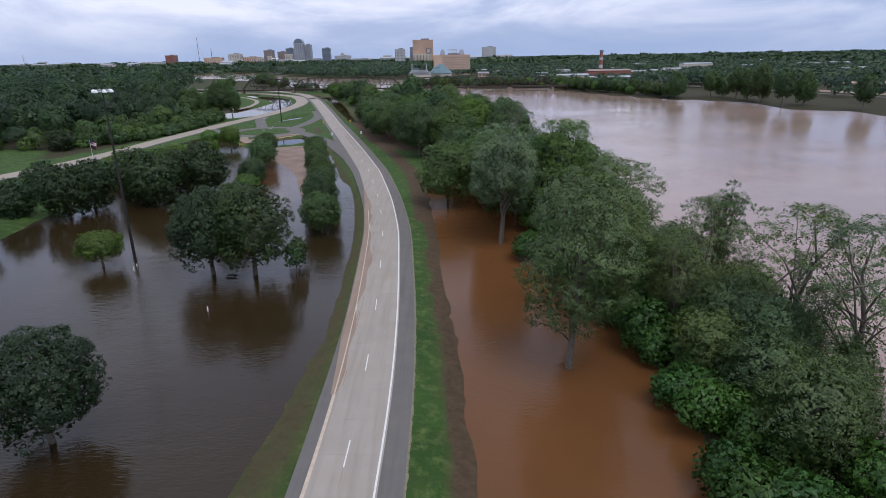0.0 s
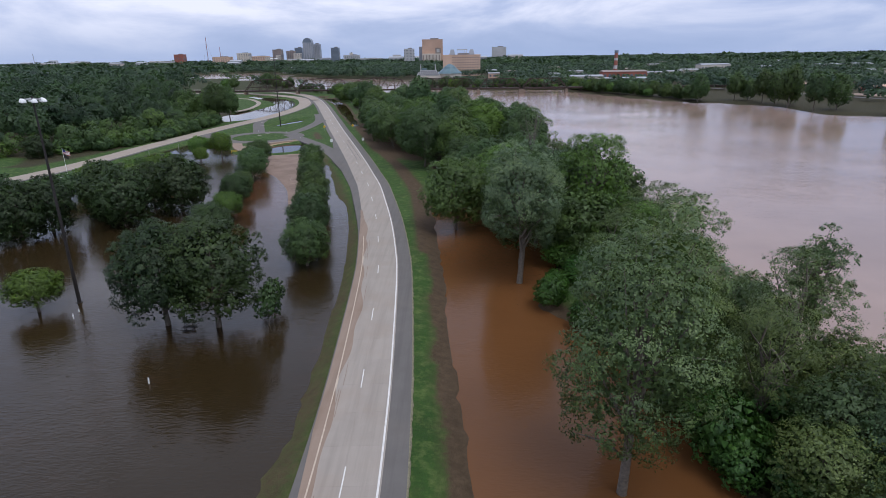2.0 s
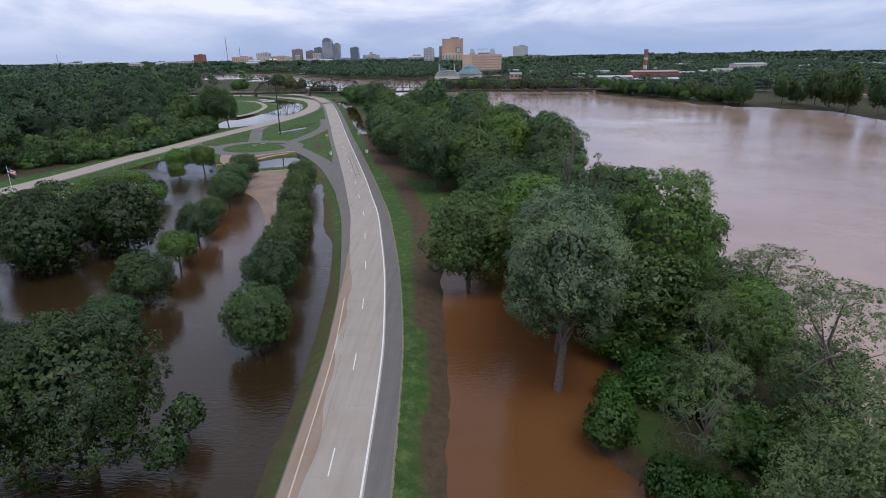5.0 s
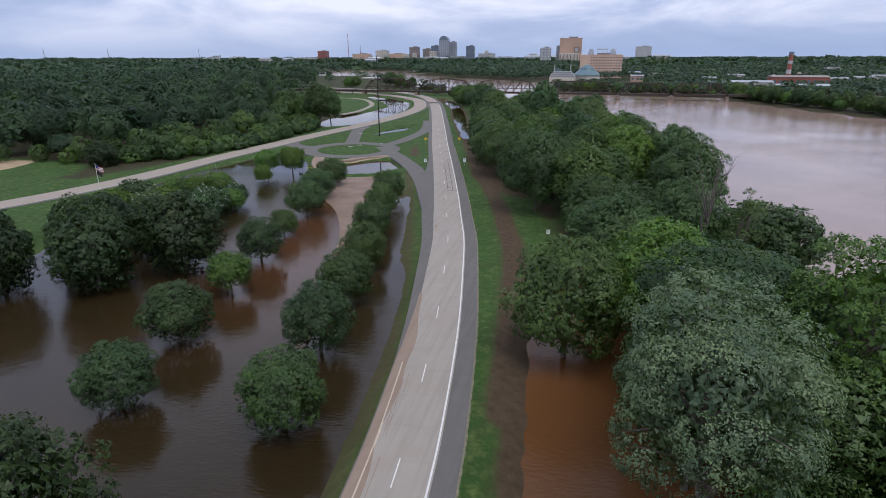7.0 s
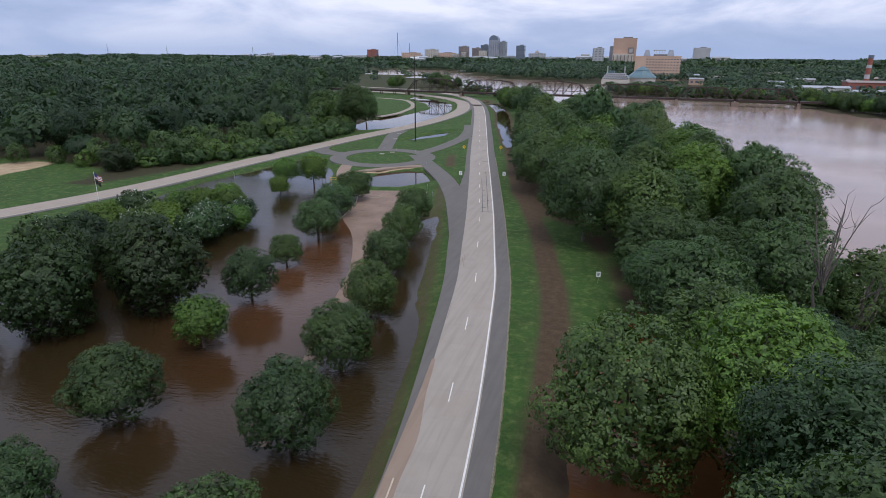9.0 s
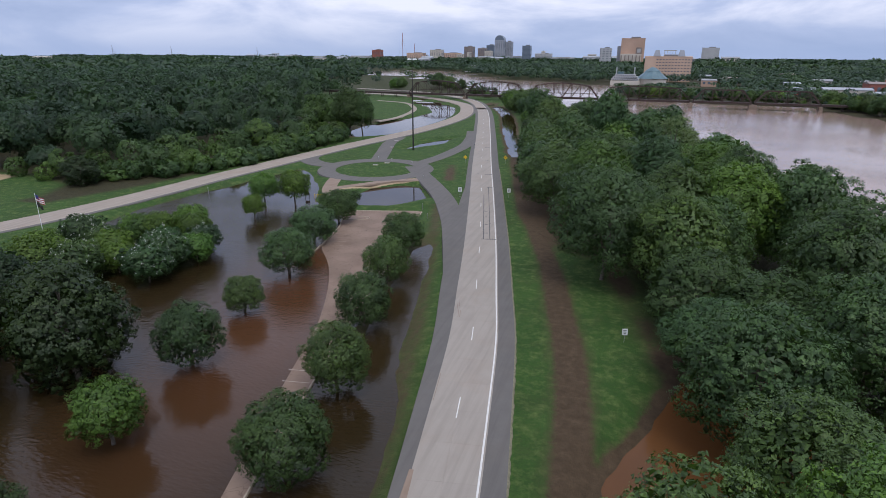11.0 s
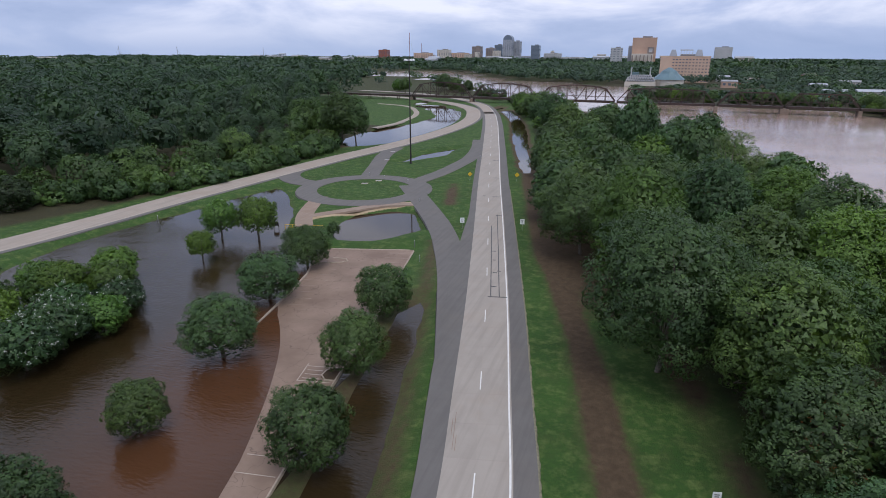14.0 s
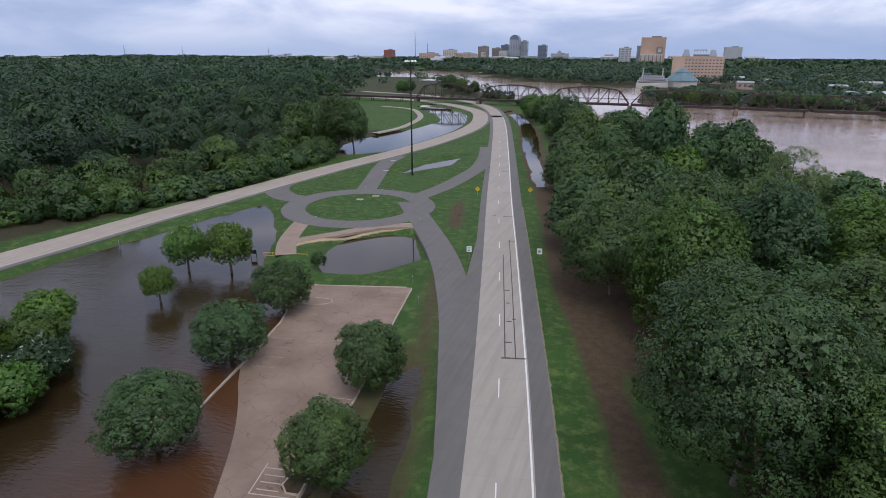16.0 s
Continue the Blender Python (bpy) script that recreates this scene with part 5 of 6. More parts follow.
def road_sign(x, y, z, w, h, high, material, label, diamond=False, facing=0.25):
    root = new("road_sign")
    cyl("post", x, y, z - 0.3, z + high + h * 0.4, 0.035, 0.035, M_STEEL, root, 8)
    b = bmesh.new()
    bmesh.ops.create_cube(b, size=1.0)
    bmesh.ops.scale(b, vec=(w, 0.03, h), verts=b.verts)
    if diamond:
        bmesh.ops.rotate(b, cent=(0, 0, 0), matrix=Matrix.Rotation(radians(45), 3, "Y"), verts=b.verts)
    bmesh.ops.rotate(b, cent=(0, 0, 0), matrix=Matrix.Rotation(facing, 3, "Z"), verts=b.verts)
    bmesh.ops.translate(b, vec=(x, y - 0.06, z + high), verts=b.verts)
    panel = part("panel", b, material, root)
    for k in range(3 if not diamond else 1):
        box("bar", x - 0.01, y - 0.085, z + high + h * (0.22 - 0.22 * k) * (0 if diamond else 1), w * (0.6 - 0.1 * k), 0.012, h * 0.09, M_DARKSTEEL, panel, facing)
    return tagged(root, label, "road sign", "road signs")


road_sign(-52.3, 285, -0.25, 1.0, 1.2, 2.3, M_WHITE, "white rectangular road sign on a post in the grass")
road_sign(-38.8, 288.5, -0.3, 1.0, 1.2, 2.3, M_WHITE, "white rectangular road sign on a post beside the shoulder")
road_sign(-66.0, 337, -0.25, 1.1, 1.1, 2.3, M_YELLOW, "yellow diamond warning sign on a post", True)
road_sign(-51.6, 341, -0.3, 1.1, 1.1, 2.3, M_YELLOW, "yellow diamond warning sign on a post beside the shoulder", True)
road_sign(-3.9, 207.5, -0.6, 0.8, 1.0, 2.2, M_WHITE, "small white notice on a post in the lawn")
road_sign(-72.5, 373, -0.25, 0.5, 0.7, 1.6, M_STEEL, "small marker post by the slip road")

# flag
flag_root = new("flagpole")
FX, FY = -128.5, 217.0
cyl("pole", FX, FY, -1.6, 10.2, 0.075, 0.045, M_WHITE, flag_root, 10)
b = bmesh.new()
bmesh.ops.create_uvsphere(b, u_segments=10, v_segments=6, radius=0.12)
bmesh.ops.translate(b, vec=(FX, FY, 10.28), verts=b.verts)
part("finial", b, M_STEEL, flag_root)
M_RED, M_BLUE = plain("red_flag_cloth", (0.33, 0.04, 0.05), 0.8), plain("blue_flag_cloth", (0.03, 0.04, 0.16), 0.8)


def cloth(name, u0, u1, v0, v1, material):
    """A waving piece of the flag: u along the fly, v down the hoist."""
    uu = np.linspace(u0, u1, 8)
    vv = []
    for side_ in (0.0, 0.02):
        for v_ in (v0, v1):
            for u in uu:
                vv.append((FX + 0.1 + u * 0.86, FY + 0.18 * math.sin(u * 3.2) * (0.3 + u * 0.4) + side_, 10.0 - v_ - 0.35 * u + 0.06 * math.sin(u * 4)))
    f = []
    for q in (0, 16):
        f += [(q + i, q + i + 1, q + 9 + i, q + 8 + i) for i in range(7)]
    f += [(i, i + 1, 17 + i, 16 + i) for i in range(7)] + [(8 + i, 9 + i, 25 + i, 24 + i) for i in range(7)]
    mesh_ob(name, vv, f, material, flag_root)


for k in range(7):
    cloth("stripe", 0.0 if k > 3 else 1.0, 2.4, k * 0.21, k * 0.21 + 0.21, (M_RED, M_WHITE)[k % 2])
cloth("canton", 0.0, 1.0, 0.0, 0.84, M_BLUE)
for k in range(2):
    cloth("lower_flag", 0.0, 1.9, 1.75 + k * 0.5, 2.25 + k * 0.5, M_DARKSTEEL)
tagged(flag_root, "white flagpole with a striped flag above a dark one", "flagpole")

# picnic table half drowned under the oaks
table = new("picnic_table")
TX, TY, TZ = -40.5, 105.2, WATER
for k in range(4):
    box("top_board", TX, TY - 0.3 + k * 0.2, TZ + 0.42, 1.9, 0.18, 0.045, M_DARKSTEEL, table, 0, 0.01)
for sgn in (-1, 1):
    for k in range(2):
        box("seat_board", TX, TY + sgn * (0.72 + k * 0.16), TZ + 0.10, 1.9, 0.14, 0.045, M_DARKSTEEL, table, 0, 0.01)
    box("frame", TX + sgn * 0.65, TY, TZ - 0.05, 0.08, 1.6, 0.08, M_DARKSTEEL, table)
    box("leg", TX + sgn * 0.65, TY - 0.25, TZ - 0.35, 0.08, 0.1, 1.5, M_DARKSTEEL, table)
    box("leg", TX + sgn * 0.65, TY + 0.25, TZ - 0.35, 0.08, 0.1, 1.5, M_DARKSTEEL, table)
tagged(table, "dark picnic table standing half in flood water", "picnic table")
for x, y, h in ((-39.2, 89.4, 0.8), (-61.2, 109.2, 0.9), (-62, 112, 0.5)):
    post = new("marker_post")
    cyl("post", x, y, WATER - 0.8, WATER + h, 0.10, 0.10, M_WHITE, post, 10)
    cyl("cap", x, y, WATER + h, WATER + h + 0.1, 0.13, 0.06, M_STEEL, post, 10)
    tagged(post, "short white post poking out of the flood water", "post", "marker posts")

# yellow gate at the car park's entrance
gate = new("barrier_gate")
gx0, gy0, gx1, gy1 = -93.5, 274.2, -84.5, 276.4
for z in (0.45, 1.0):
    v, f = tube([(gx0, gy0, -1.1 + z), ((gx0 + gx1) / 2, (gy0 + gy1) / 2, -1.1 + z), (gx1, gy1, -1.1 + z)], [0.06] * 3, 8)
    mesh_ob("rail", v, f, M_YELLOW, gate)
for u in np.linspace(0, 1, 6):
    cyl("post", gx0 + (gx1 - gx0) * u, gy0 + (gy1 - gy0) * u, -1.6, 0.0, 0.07, 0.07, M_YELLOW, gate, 8)
for u in (0.3, 0.62):
    box("reflector", gx0 + (gx1 - gx0) * u, gy0 + (gy1 - gy0) * u - 0.06, -0.3, 0.5, 0.03, 0.5, M_YELLOW, gate, 0.23)
tagged(gate, "yellow steel barrier across the car park entrance", "gate")
hut = new("notice_board")
box("panel", -95.5, 273.5, 0.1, 1.3, 0.12, 0.9, M_DARKSTEEL, hut, 0.2, 0.02)
for sgn in (-1, 1):
    box("post", -95.5 + sgn * 0.6, 273.5 + sgn * 0.12, -0.7, 0.09, 0.09, 2.0, M_DARKSTEEL, hut, 0.2)
tagged(hut, "dark notice board on posts at the water's edge", "notice board")
for x, y in ((-71.5, 306.5), (-58.5, 270.5), (-54, 262), (-100.2, 334), (-122, 287), (-126, 268), (-84, 328.5), (-93.5, 331.5)):
    post = new("bollard")
    cyl("post", x, y, -1.2, 0.75, 0.07, 0.07, M_STEEL, post, 8)
    cyl("cap", x, y, 0.75, 0.85, 0.09, 0.03, M_WHITE, post, 8)
    tagged(post, "thin grey marker post in the grass", "post", "verge posts")
# drain covers on the lawns
for x, y, z in ((-96, 322, -0.1), (-106.5, 362, -0.05), (-93.5, 327, -0.1), (-112, 380, -0.05)):
    drain = new("drain_cover")
    box("frame", x, y, z, 2.0, 1.3, 0.16, M_KERB, drain, 0.3, 0.03)
    box("grate", x, y, z + 0.09, 1.5, 0.8, 0.03, M_STEEL, drain, 0.3)
    tagged(drain, "pale concrete drain cover in the lawn", "drain cover", "drain covers")

# ---- railway bridge ----
bridge = new("railway_bridge")
tagged(bridge, "rusty steel truss railway bridge on concrete piers", "bridge")


def by(x):
    return 619.5 - 0.045 * x


def beam(name, a, c, w, material, parent, wz=None):
    a, c = Vector(a), Vector(c)
    d = (c - a).normalized()
    u = d.cross(Vector((0, 1, 0)))
    u = u.normalized() if u.length > 1e-3 else Vector((1, 0, 0))
    s_ = d.cross(u).normalized()
    v = [p_ + u * i * (wz or w) / 2 + s_ * j * w / 2 for p_ in (a, c) for i, j in ((-1, -1), (1, -1), (1, 1), (-1, 1))]
    return mesh_ob(name, v, [(0, 1, 2, 3), (7, 6, 5, 4), (0, 4, 5, 1), (1, 5, 6, 2), (2, 6, 7, 3), (3, 7, 4, 0)], material, parent)


def girder(x0, x1, z):
    v = []
    for x in (x0, x1):
        for oy, oz in ((-2.7, 0), (2.7, 0), (2.7, 1.5), (-2.7, 1.5)):
            v.append((x, by(x) + oy, z + oz))
    return mesh_ob("deck", v, [(0, 1, 2, 3), (7, 6, 5, 4), (0, 4, 5, 1), (1, 5, 6, 2), (2, 6, 7, 3), (3, 7, 4, 0)], M_RUST, bridge)


def truss(x0, x1, high, bow):
    zb = 3.9
    deck = girder(x0, x1, 2.5)
    k = max(5, round((x1 - x0) / 7.2))
    xs = np.linspace(x0, x1, k + 1)
    top = [zb + high * (1 - bow * (2 * (i / k) - 1) ** 2) for i in range(k + 1)]
    for oy in (-2.7, 2.7):
        low = [(x, by(x) + oy, zb) for x in xs]
        up = [(x, by(x) + oy, z) for x, z in zip(xs, top)]
        beam("end_post", low[0], up[1], 0.62, M_RUST, deck)
        beam("end_post", low[k], up[k - 1], 0.62, M_RUST, deck)
        for i in range(1, k):
            beam("vertical", low[i], up[i], 0.34, M_RUST, deck)
            if i < k - 1:
                beam("top_chord", up[i], up[i + 1], 0.56, M_RUST, deck)
                if i < k / 2 - 0.5:
                    beam("diagonal", up[i], low[i + 1], 0.34, M_RUST, deck)
                else:
                    beam("diagonal", low[i], up[i + 1], 0.34, M_RUST, deck)
        beam("rail", (x0, by(x0) + oy, zb + 3.0), (x1, by(x1) + oy, zb + 3.0), 0.22, M_RUST, deck)
    for i in range(1, k):
        beam("strut", (xs[i], by(xs[i]) - 2.7, top[i]), (xs[i], by(xs[i]) + 2.7, top[i]), 0.28, M_RUST, deck)


for x0, x1, high, bow in ((-203, -152, 10.6, 0.35), (-150, -98, 10.8, 0.35), (-96.5, -40, 10.8, 0.35), (-38.5, 27.5, 9.6, 0.2), (29.5, 69.5, 8.4, 0.0), (71.5, 113, 8.4, 0.0)):
    truss(x0, x1, high, bow)
girder(114, 300, 2.5)
girder(-330, -204, 2.5)
for x in (-203.5, -151, -97.2, -39.2, 28.5, 70.5, 113.5):
    wide = 5.5 if x == 70.5 else 2.6
    box("pier", x, by(x), -0.2, wide, 6.5, 5.4, M_PIER, bridge, -0.045, 0.25, "stained concrete pier")
for x in np.r_[np.arange(127, 300, 13.5), np.arange(-325, -204, 13.5)]:
    for oy in (-2, 2):
        beam("pile", (x, by(x) + oy, -2), (x, by(x) + oy, 2.5), 0.5, M_RUST, bridge)

# ---- the city and the far bank ----
def tower(name, x0, x1, y, top, deep, wall, floors, label, bays=0, cap=0.0, group="city buildings", base=-1.5, turn=0.0):
    """A building with storey bands of glass let into its walls, a parapet and roof plant."""
    root = new(name)
    w, cx = x1 - x0, (x0 + x1) / 2
    h = top - base
    box("wall", cx, y + deep / 2, base + h / 2, w, deep, h, wall, root, turn)
    box("parapet", cx, y + deep / 2, top + 0.4, w + 0.6, deep + 0.6, 1.2, wall, root, turn)
    step = h / (floors + 0.6)
    for k in range(floors):
        box("window_band", cx, y + deep / 2, base + step * (k + 0.75), w + 0.3, deep + 0.3, step * 0.3, M_GLASS, root, turn)
    for k in range(bays):
        bx = x0 + w * (k + 0.5) / bays
        box("pilaster", bx, y - 0.25, base + h / 2, w / bays * 0.42, 0.9, h, wall, root)
    box("roof_plant", cx + w * 0.1, y + deep * 0.5, top + 1.0 + h * 0.02, w * 0.4, deep * 0.4, 2.0 + h * 0.04, M_ROOF, root, turn)
    root.location = (0, 0, 0)
    return tagged(root, label, "building", group)


W_TAN = plain("tan_cladding", (0.46, 0.30, 0.22), 0.7, 0, 0.1, 0.02)
W_PINK = plain("salmon_stucco", (0.58, 0.40, 0.30), 0.8, 0, 0.1, 0.05)
W_CREAM = plain("cream_stucco", (0.56, 0.50, 0.43), 0.8, 0, 0.1, 0.05)
W_GREY = plain("grey_cladding", (0.33, 0.34, 0.37), 0.7, 0, 0.1, 0.02)
W_DARK = plain("dark_curtain_wall", (0.14, 0.17, 0.21), 0.3, 0, 0.1, 0.02)
W_BRICK = plain("red_brick_cladding", (0.30, 0.10, 0.07), 0.8, 0, 0.15, 0.05)
W_WHITE = plain("white_cladding", (0.42, 0.415, 0.415), 0.7, 0, 0.08, 0.03)
W_TEAL = plain("teal_metal_roof", (0.10, 0.165, 0.19), 0.5, 0.1, 0.12, 0.1)
W_ROOF = plain("pale_grey_roofing", (0.27, 0.27, 0.28), 0.8, 0, 0.15, 0.2)
W_BROWN = plain("brown_cladding", (0.25, 0.20, 0.18), 0.7, 0, 0.12, 0.05)

# downtown
dome = tower("domed_tower", -608, -570, 2600, 76, 36, W_GREY, 18, "tall grey office tower with a barrel-vaulted crown", 4)
b = bmesh.new()
bmesh.ops.create_cone(b, cap_ends=True, segments=24, radius1=19, radius2=19, depth=34)
bmesh.ops.rotate(b, cent=(0, 0, 0), matrix=Matrix.Rotation(radians(90), 3, "X"), verts=b.verts)
bmesh.ops.translate(b, vec=(-589, 2618, 76), verts=b.verts)
part("vault", b, W_DARK, dome, "dark glazed barrel vault")
tower("office_tower", -580, -548, 2650, 70, 30, W_GREY, 16, "grey concrete office tower downtown", 5)
tower("office_tower", -679, -646, 2600, 44, 30, W_BROWN, 10, "brown mid-rise office block", 4)
tower("office_tower", -668, -636, 2700, 57, 30, W_DARK, 12, "dark glass office tower downtown", 0)
tower("office_tower", -640, -612, 2560, 34, 30, W_CREAM, 8, "cream mid-rise office block", 4)
tower("office_tower", -708, -672, 2500, 50, 30, W_BROWN, 11, "brown mid-rise office block", 5)
tower("office_tower", -690, -676, 2480, 28, 20, W_CREAM, 7, "cream low office block downtown", 3)
tower("office_tower", -454, -424, 2400, 53, 28, W_DARK, 12, "dark glass office tower downtown", 0)
tower("office_block", -424, -361, 2500, 25, 30, W_WHITE, 5, "white low office block downtown", 8)
tower("office_block", -400, -388, 2505, 33, 20, W_CREAM, 7, "slim cream tower block downtown", 3)
tower("office_block", -853, -803, 2500, 38, 30, W_CREAM, 8, "cream stepped office block", 5)
tower("office_block", -835, -757, 2600, 25, 30, W_PINK, 5, "salmon low office block", 8)
tower("office_block", -915, -845, 2400, 26, 30, W_PINK, 6, "salmon brick warehouse block", 8)
tower("office_block", -755, -712, 2550, 20, 30, W_CREAM, 4, "cream low office block downtown", 5)
tower("brick_block", -1018, -984, 2300, 37, 30, W_BRICK, 8, "red brick tower block in the city", 4)
tower("office_block", -1120, -1030, 2350, 12, 40, W_WHITE, 2, "long white low building", 8)
tower("office_block", -540, -465, 2500, 14, 30, W_GREY, 3, "grey low building in the city", 7)
tower("office_block", -350, -270, 2450, 12, 30, W_WHITE, 2, "white low building among trees", 7)
for x, y, top in ((-931, 2400, 101), (-2611, 2600, 58), (-1745, 2600, 48), (-900, 2450, 62), (-2150, 2500, 50)):
    root = new("radio_mast")
    beam("pole", (x, y, -1), (x, y, top), 1.3, W_GREY if top < 60 else W_BRICK, root)
    for q in range(3):
        a = q * 2.094
        beam("guy_wire", (x + 25 * math.cos(a), y + 25 * math.sin(a), -1), (x, y, top * 0.8), 0.25, M_STEEL, root)
    tagged(root, "thin guyed radio mast above the trees", "radio mast", "radio masts")

# hotels on the river
hotel = tower("tan_hotel", -88, -21, 2050, 72, 34, W_TAN, 0, "tall tan slab hotel above the river", 2)
box("annex", -93, 2080, 24, 12, 24, 54, W_GREY, hotel, 0, 0, "grey lower wing")
box("podium", -58, 2046, 14, 60, 20, 30, W_CREAM, hotel)
for k in range(6):
    box("podium_pier", -84 + k * 10.5, 2034, 12, 2.5, 4, 26, W_BROWN, hotel)
box("sign_panel", -36, 2048.6, 38, 18, 2.2, 18, W_BROWN, hotel, 0, 1.0, "dark sign frame")
box("sign_panel", -36, 2047.2, 38, 10, 1.2, 11, W_WHITE, hotel, 0, 0.6, "pale sign field")
pink = tower("salmon_hotel", -10, 50, 1010, 31, 26, W_PINK, 8, "salmon stuccoed casino hotel with dark roof lanterns", 15)
box("end_wall", -3, 1009, 14.5, 14, 1.6, 32, W_PINK, pink)
for x in (5, 36):
    b = bmesh.new()
    bmesh.ops.create_cone(b, cap_ends=True, segments=4, radius1=6.6, radius2=3.6, depth=8)
    bmesh.ops.rotate(b, cent=(0, 0, 0), matrix=Matrix.Rotation(radians(45), 3, "Z"), verts=b.verts)
    bmesh.ops.translate(b, vec=(x, 1014, 36), verts=b.verts)
    part("lantern_roof", b, W_GREY, pink, "dark tapered roof lantern")
box("roof_frame", 21, 1014, 39.5, 16, 0.8, 1.2, W_WHITE, pink)
for k in range(5):
    box("frame_post", 14 + k * 3.5, 1014, 36.5, 0.5, 0.5, 6, W_WHITE, pink)
tower("white_hotel", 186, 246, 2700, 48, 30, W_WHITE, 0, "white slab hotel with vertical ribs", 7)
tower("white_block", -144, -112, 2000, 44, 26, W_WHITE, 9, "white mid-rise block above the trees", 3)

# casino boat
boat = new("casino_boat")
box("hull", -30, 908, 1.5, 34, 14, 6, W_CREAM, boat, -0.05, 0.4)
for k, (w, z) in enumerate(((32, 6.0), (29, 8.6), (24, 11.0))):
    box("deck_house", -30, 908, z, w, 12 - k, 2.1, W_WHITE, boat, -0.05, 0.15)
    for q in range(11 - k):
        box("window", -30 - w / 2 + 2 + q * (w - 4) / (10 - k), 908 - 6.2 + k * 0.5 + (-w / 2 + 2 + q * (w - 4) / (10 - k)) * -0.05, z, 1.0, 0.3, 1.1, M_GLASS, boat, -0.05)
for x in (-41, -20):
    cyl("funnel", x, 908, 10, 19.5, 0.7, 0.7, W_WHITE, boat, 10)
    cyl("funnel_cap", x, 908, 19.5, 20.3, 1.1, 0.9, W_GREY, boat, 10)
box("wheel_house", -36, 908, 13.6, 7, 6, 2.6, W_TEAL, boat, -0.05, 0.2)
tagged(boat, "white casino riverboat with twin funnels moored at the bank", "boat")
pav = new("pavilion")
for k, (r0, r1, z, hgt) in enumerate(((17, 17, 3, 8), (18.5, 11, 10, 6), (11, 8.5, 14.4, 2.8), (9, 1.5, 18, 4.4))):
    b = bmesh.new()
    bmesh.ops.create_cone(b, cap_ends=True, segments=12, radius1=r0, radius2=r1, depth=hgt)
    bmesh.ops.translate(b, vec=(1, 924, z), verts=b.verts)
    part("wall" if k == 0 else "roof_tier", b, W_CREAM if k == 0 else W_TEAL, pav)
tagged(pav, "round pavilion with a tiered teal roof", "building", "city buildings")
steam = new("river_steamer")
box("hull", -320, 1243, 0.5, 23, 9, 4, W_WHITE, steam, 0, 0.3)
for k in range(3):
    box("deck_house", -320, 1243, 4 + k * 3.4, 20 - 3 * k, 8 - k, 2.6, W_WHITE, steam, 0, 0.2)
    box("window_band", -320, 1238.9 + k * 0.5, 4 + k * 3.4, 18 - 3 * k, 0.3, 1.0, M_GLASS, steam)
tagged(steam, "white river steamer lying at the bank", "boat")

# brick works with a banded chimney
works = new("banded_chimney")
for k, (z0, z1, r, mat_) in enumerate(((-1, 14, 2.6, W_BRICK), (14, 18, 2.4, W_WHITE), (18, 24, 2.3, W_BRICK), (24, 27, 2.25, W_WHITE), (27, 33, 2.2, W_BRICK), (33, 36, 2.5, W_DARK))):
    cyl("band", 209.5, 800, z0, z1, r, r * 0.97, mat_, works, 14)
tagged(works, "brick chimney with white bands and a dark top", "chimney")


def shed(x, y, w, d, h, wall, roof, label, turn=0.0, rise=1.5):
    root = new("low_building")
    c, s_ = math.cos(turn), math.sin(turn)
    box("wall", x, y, h / 2 - 0.8, w, d, h + 1.4, wall, root, turn)
    v = []
    for sx in (-1, 1):
        for px, pz in ((-1, 0), (0, rise), (1, 0), (1, -0.3), (-1, -0.3)):
            lx, ly = sx * (w / 2 + 0.4), px * (d / 2 + 0.5)
            v.append((x + c * lx - s_ * ly, y + s_ * lx + c * ly, h + pz))
    mesh_ob("roof", v, [(0, 1, 6, 5), (1, 2, 7, 6), (2, 3, 8, 7), (3, 4, 9, 8), (4, 0, 5, 9), (0, 4, 3, 2, 1), (5, 6, 7, 8, 9)], roof, root)
    k = max(2, int(w / 5))
    for q in range(k):
        lx, ly = -w / 2 + (q + 0.5) * w / k, -d / 2 - 0.05
        box("window", x + c * lx - s_ * ly, y + s_ * lx + c * ly, h * 0.55, w / k * 0.5, 0.2, h * 0.35, M_GLASS, root, turn)
    return tagged(root, label, "building", "far bank buildings")


for x, y, w, d, h, wa, ro, la, tu in (
        (218, 795, 54, 20, 11, W_BRICK, W_BROWN, "long brown works building", 0.0), (195, 742, 70, 16, 5, W_BRICK, W_GREY, "long low brick building", 0.05), (156, 722, 36, 14, 9, W_CREAM, W_GREY, "white flat-roofed building on the far bank", 0.0),
        (417, 1000, 48, 18, 12, W_CREAM, W_GREY, "white institutional building among trees", 0.1), (657, 1100, 36, 20, 7, W_CREAM, W_GREY, "white-roofed hall among distant trees", 0.0), (707, 1100, 46, 20, 7, W_CREAM, W_GREY, "white-roofed hall among distant trees", 0.0),
        (64, 900, 16, 10, 7, W_TAN, W_ROOF, "tan block on the far bank", 0.0), 
        (135, 770, 18, 10, 6, W_BRICK, W_GREY, "low brick building near the river", 0.0), (330, 620, 40, 14, 4, W_BROWN, W_TAN, "low tan building by the road", -0.3), (390, 560, 46, 14, 4, W_BRICK, W_TAN, "low reddish building by the road", -0.3),
        (-2095, 1800, 75, 30, 11, W_CREAM, W_CREAM, "long pale building among the trees", 0.0), (-1620, 2200, 86, 30, 7, W_CREAM, W_GREY, "long white building among the trees", 0.0), (270, 850, 30, 14, 7, W_TAN, W_ROOF, "tan low building with pale roof", 0.0), (340, 900, 26, 12, 8, W_CREAM, W_ROOF, "cream low building among trees", 0.0)):
    shed(x, y, w, d, h, wa, ro, la, tu)
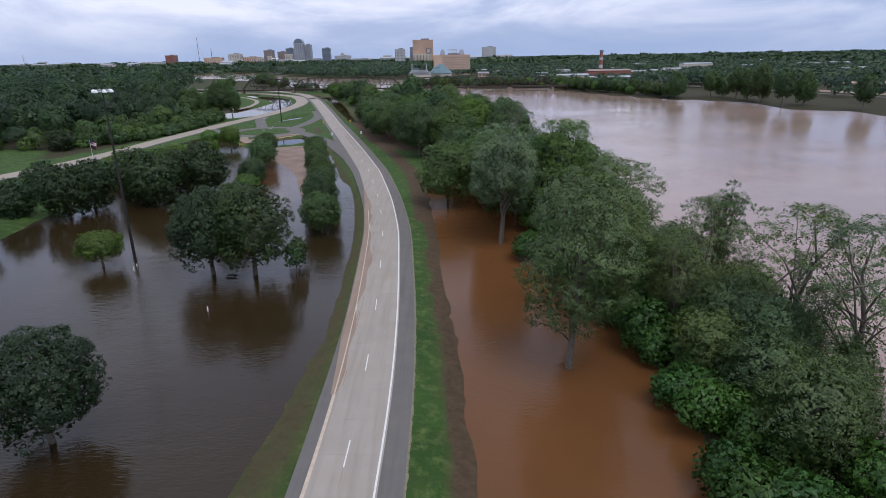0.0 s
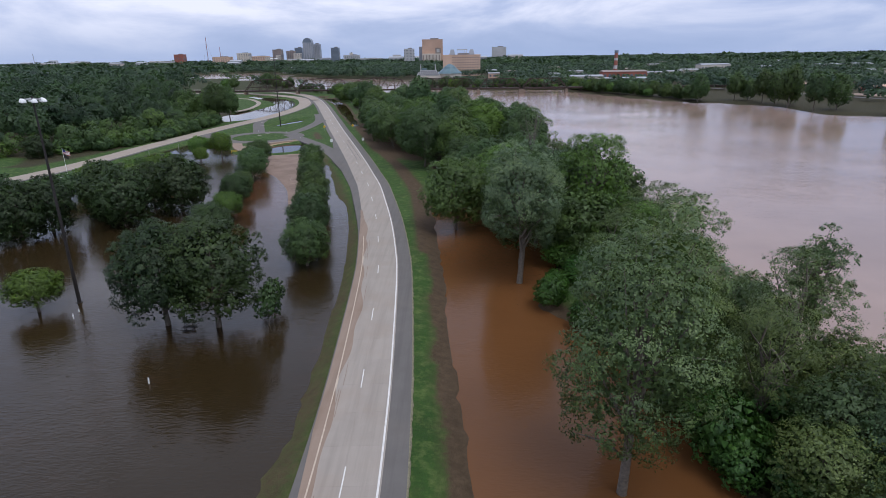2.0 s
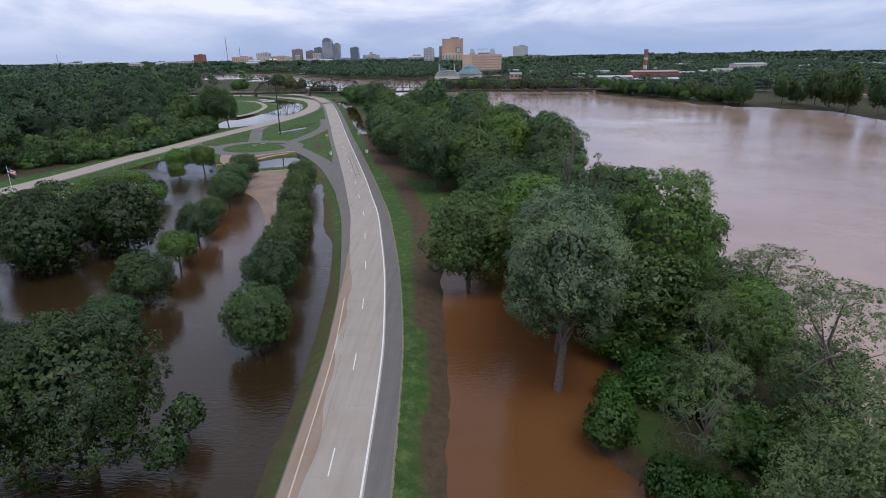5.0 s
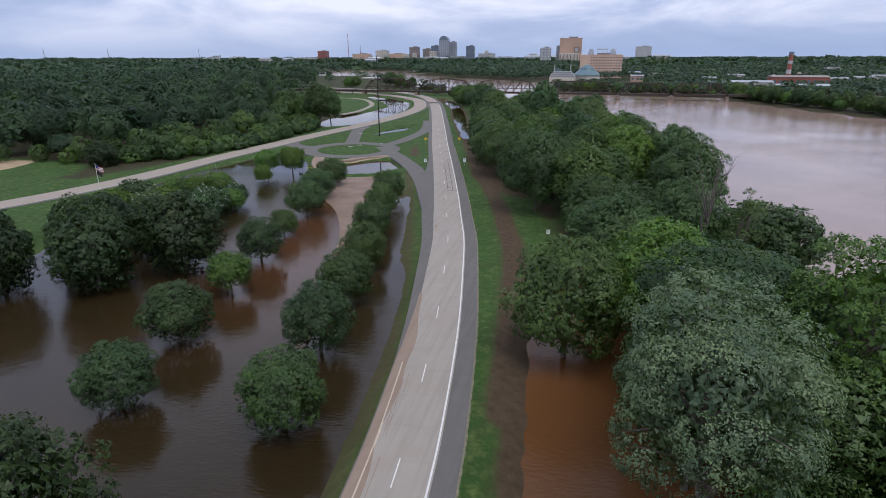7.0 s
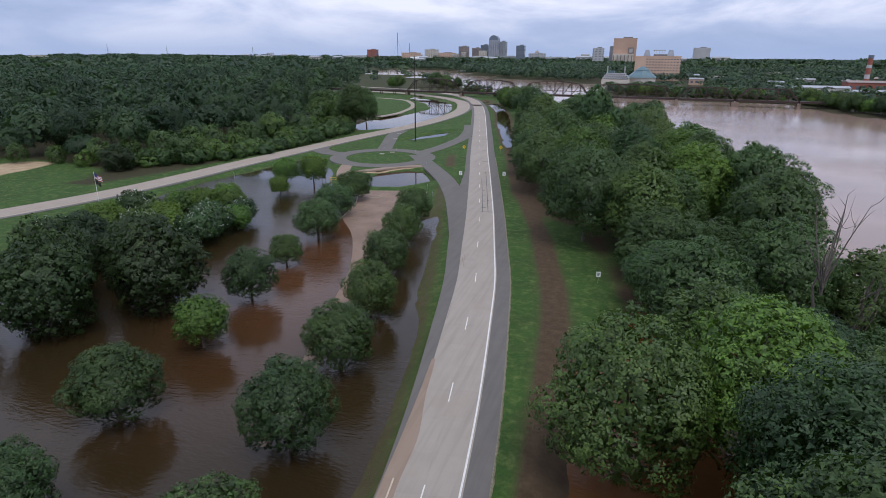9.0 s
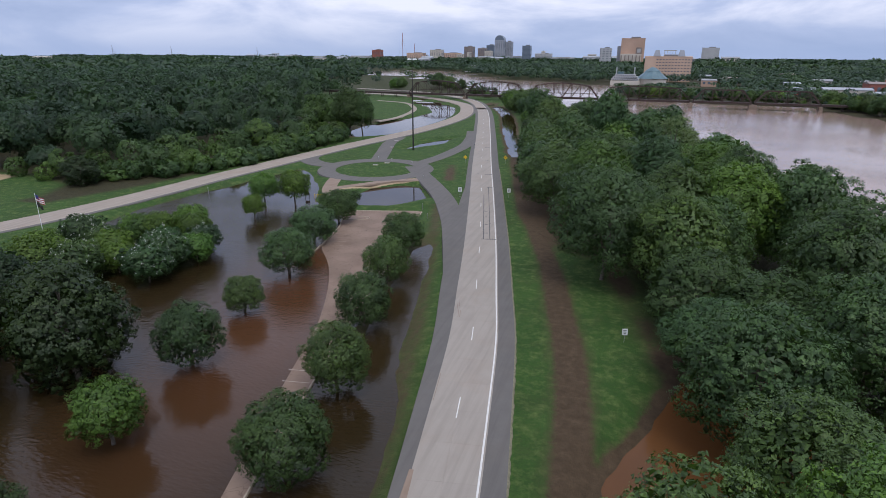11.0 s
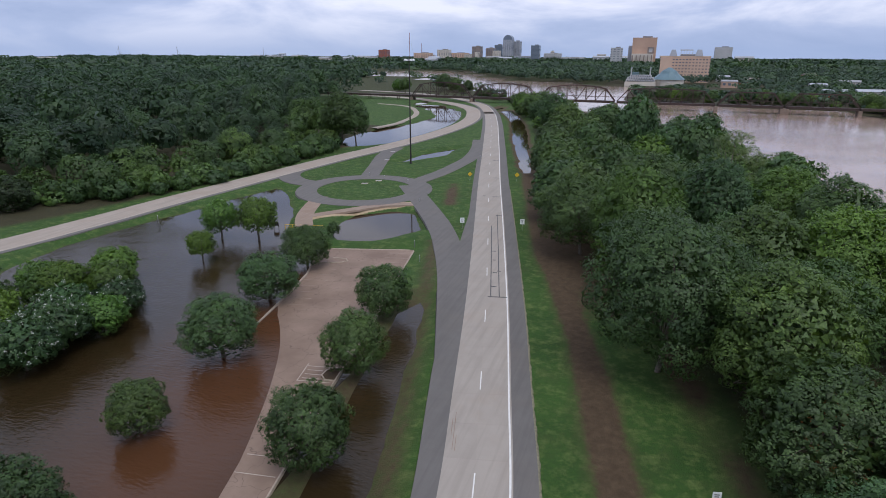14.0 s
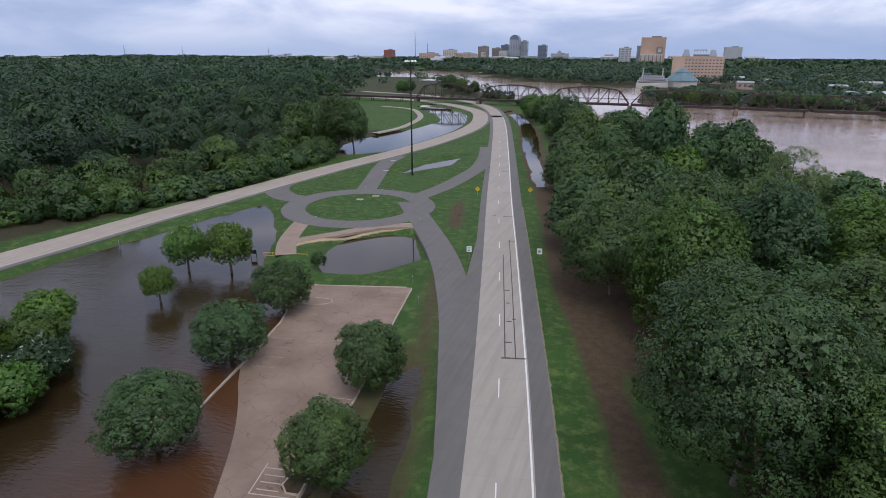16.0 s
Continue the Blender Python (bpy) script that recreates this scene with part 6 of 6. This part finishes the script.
arm("far_road", [(200, 700), (250, 640), (290, 560), (330, 470), (370, 380), (420, 260)], 4.0, 0.0, M_ASPHALT, "asphalt road along the far bank", 12.0)
arm("far_lot", [(318, 560), (350, 500), (390, 420)], 11, 0.02, M_SILT, "bare reddish lot on the far bank", 10.0)
# trees standing at the far water's edge
for i, (x, y, h, v) in enumerate(((188, 482, 23, 0), (193, 490, 19, 3), (217, 486, 23, 3), (226, 484, 19, 0), (227, 464, 26, 3), (232, 456, 24, 0), (229, 433, 30, 3), (234, 440, 25, 0), (229, 404, 27, 3), (245, 406, 25, 0), (262, 372, 24, 3))):
    again((far_a, far_a, far_c, far_d)[v], x, y, 0.62 + h * 0.013, h / (19, 19, 16.5, 19.5)[v], i * 1.4)
for i in range(76):
    u = i / 75
    x, y = np.interp(u, [0, 0.2, 0.4, 0.6, 1], [-26, 40, 112, 128, 182]), np.interp(u, [0, 0.2, 0.4, 0.6, 1], [682, 670, 648, 596, 486])
    k = rng.uniform(0.45, 0.8)
    again((far_a, far_c, far_d)[i % 3], x + rng.uniform(3, 16), y + rng.uniform(2, 10), k, k * rng.uniform(0.8, 1.1), i * 1.1, "", -0.9)

# the town's houses among the trees
house_a = shed(150, 900, 16, 10, 5, W_WHITE, W_GREY, "white house with a grey roof among trees")
house_b = shed(240, 960, 20, 12, 5.5, W_CREAM, W_ROOF, "cream house with a pale roof among trees")
house_c = shed(90, 980, 18, 11, 5, W_BRICK, W_BROWN, "brick house with a brown roof among trees")
hr = np.random.default_rng(120)
for i in range(16):
    y = hr.uniform(760, 1500)
    x = hr.uniform(80 if y < 1000 else -150, 250 + y * 0.45)
    src, (sx, sy) = ((house_a, (150, 900)), (house_b, (240, 960)), (house_c, (90, 980)))[i % 3]
    copy_thing(src, Matrix.Translation((x, y, 0)) @ Matrix.Rotation(hr.uniform(-0.5, 0.5), 4, "Z") @ Matrix.Diagonal((1.0, 1.0, 1.2, 1)) @ Matrix.Translation((-sx, -sy, 0)))
for i in range(26):
    y = hr.uniform(1900, 3600)
    x = hr.uniform(-0.75, 0.12) * y
    src, (sx, sy) = ((house_a, (150, 900)), (house_b, (240, 960)))[i % 2]
    copy_thing(src, Matrix.Translation((x, y, 0)) @ Matrix.Diagonal((hr.uniform(1.5, 3.5), 2, hr.uniform(2.0, 3.0), 1)) @ Matrix.Translation((-sx, -sy, 0)))
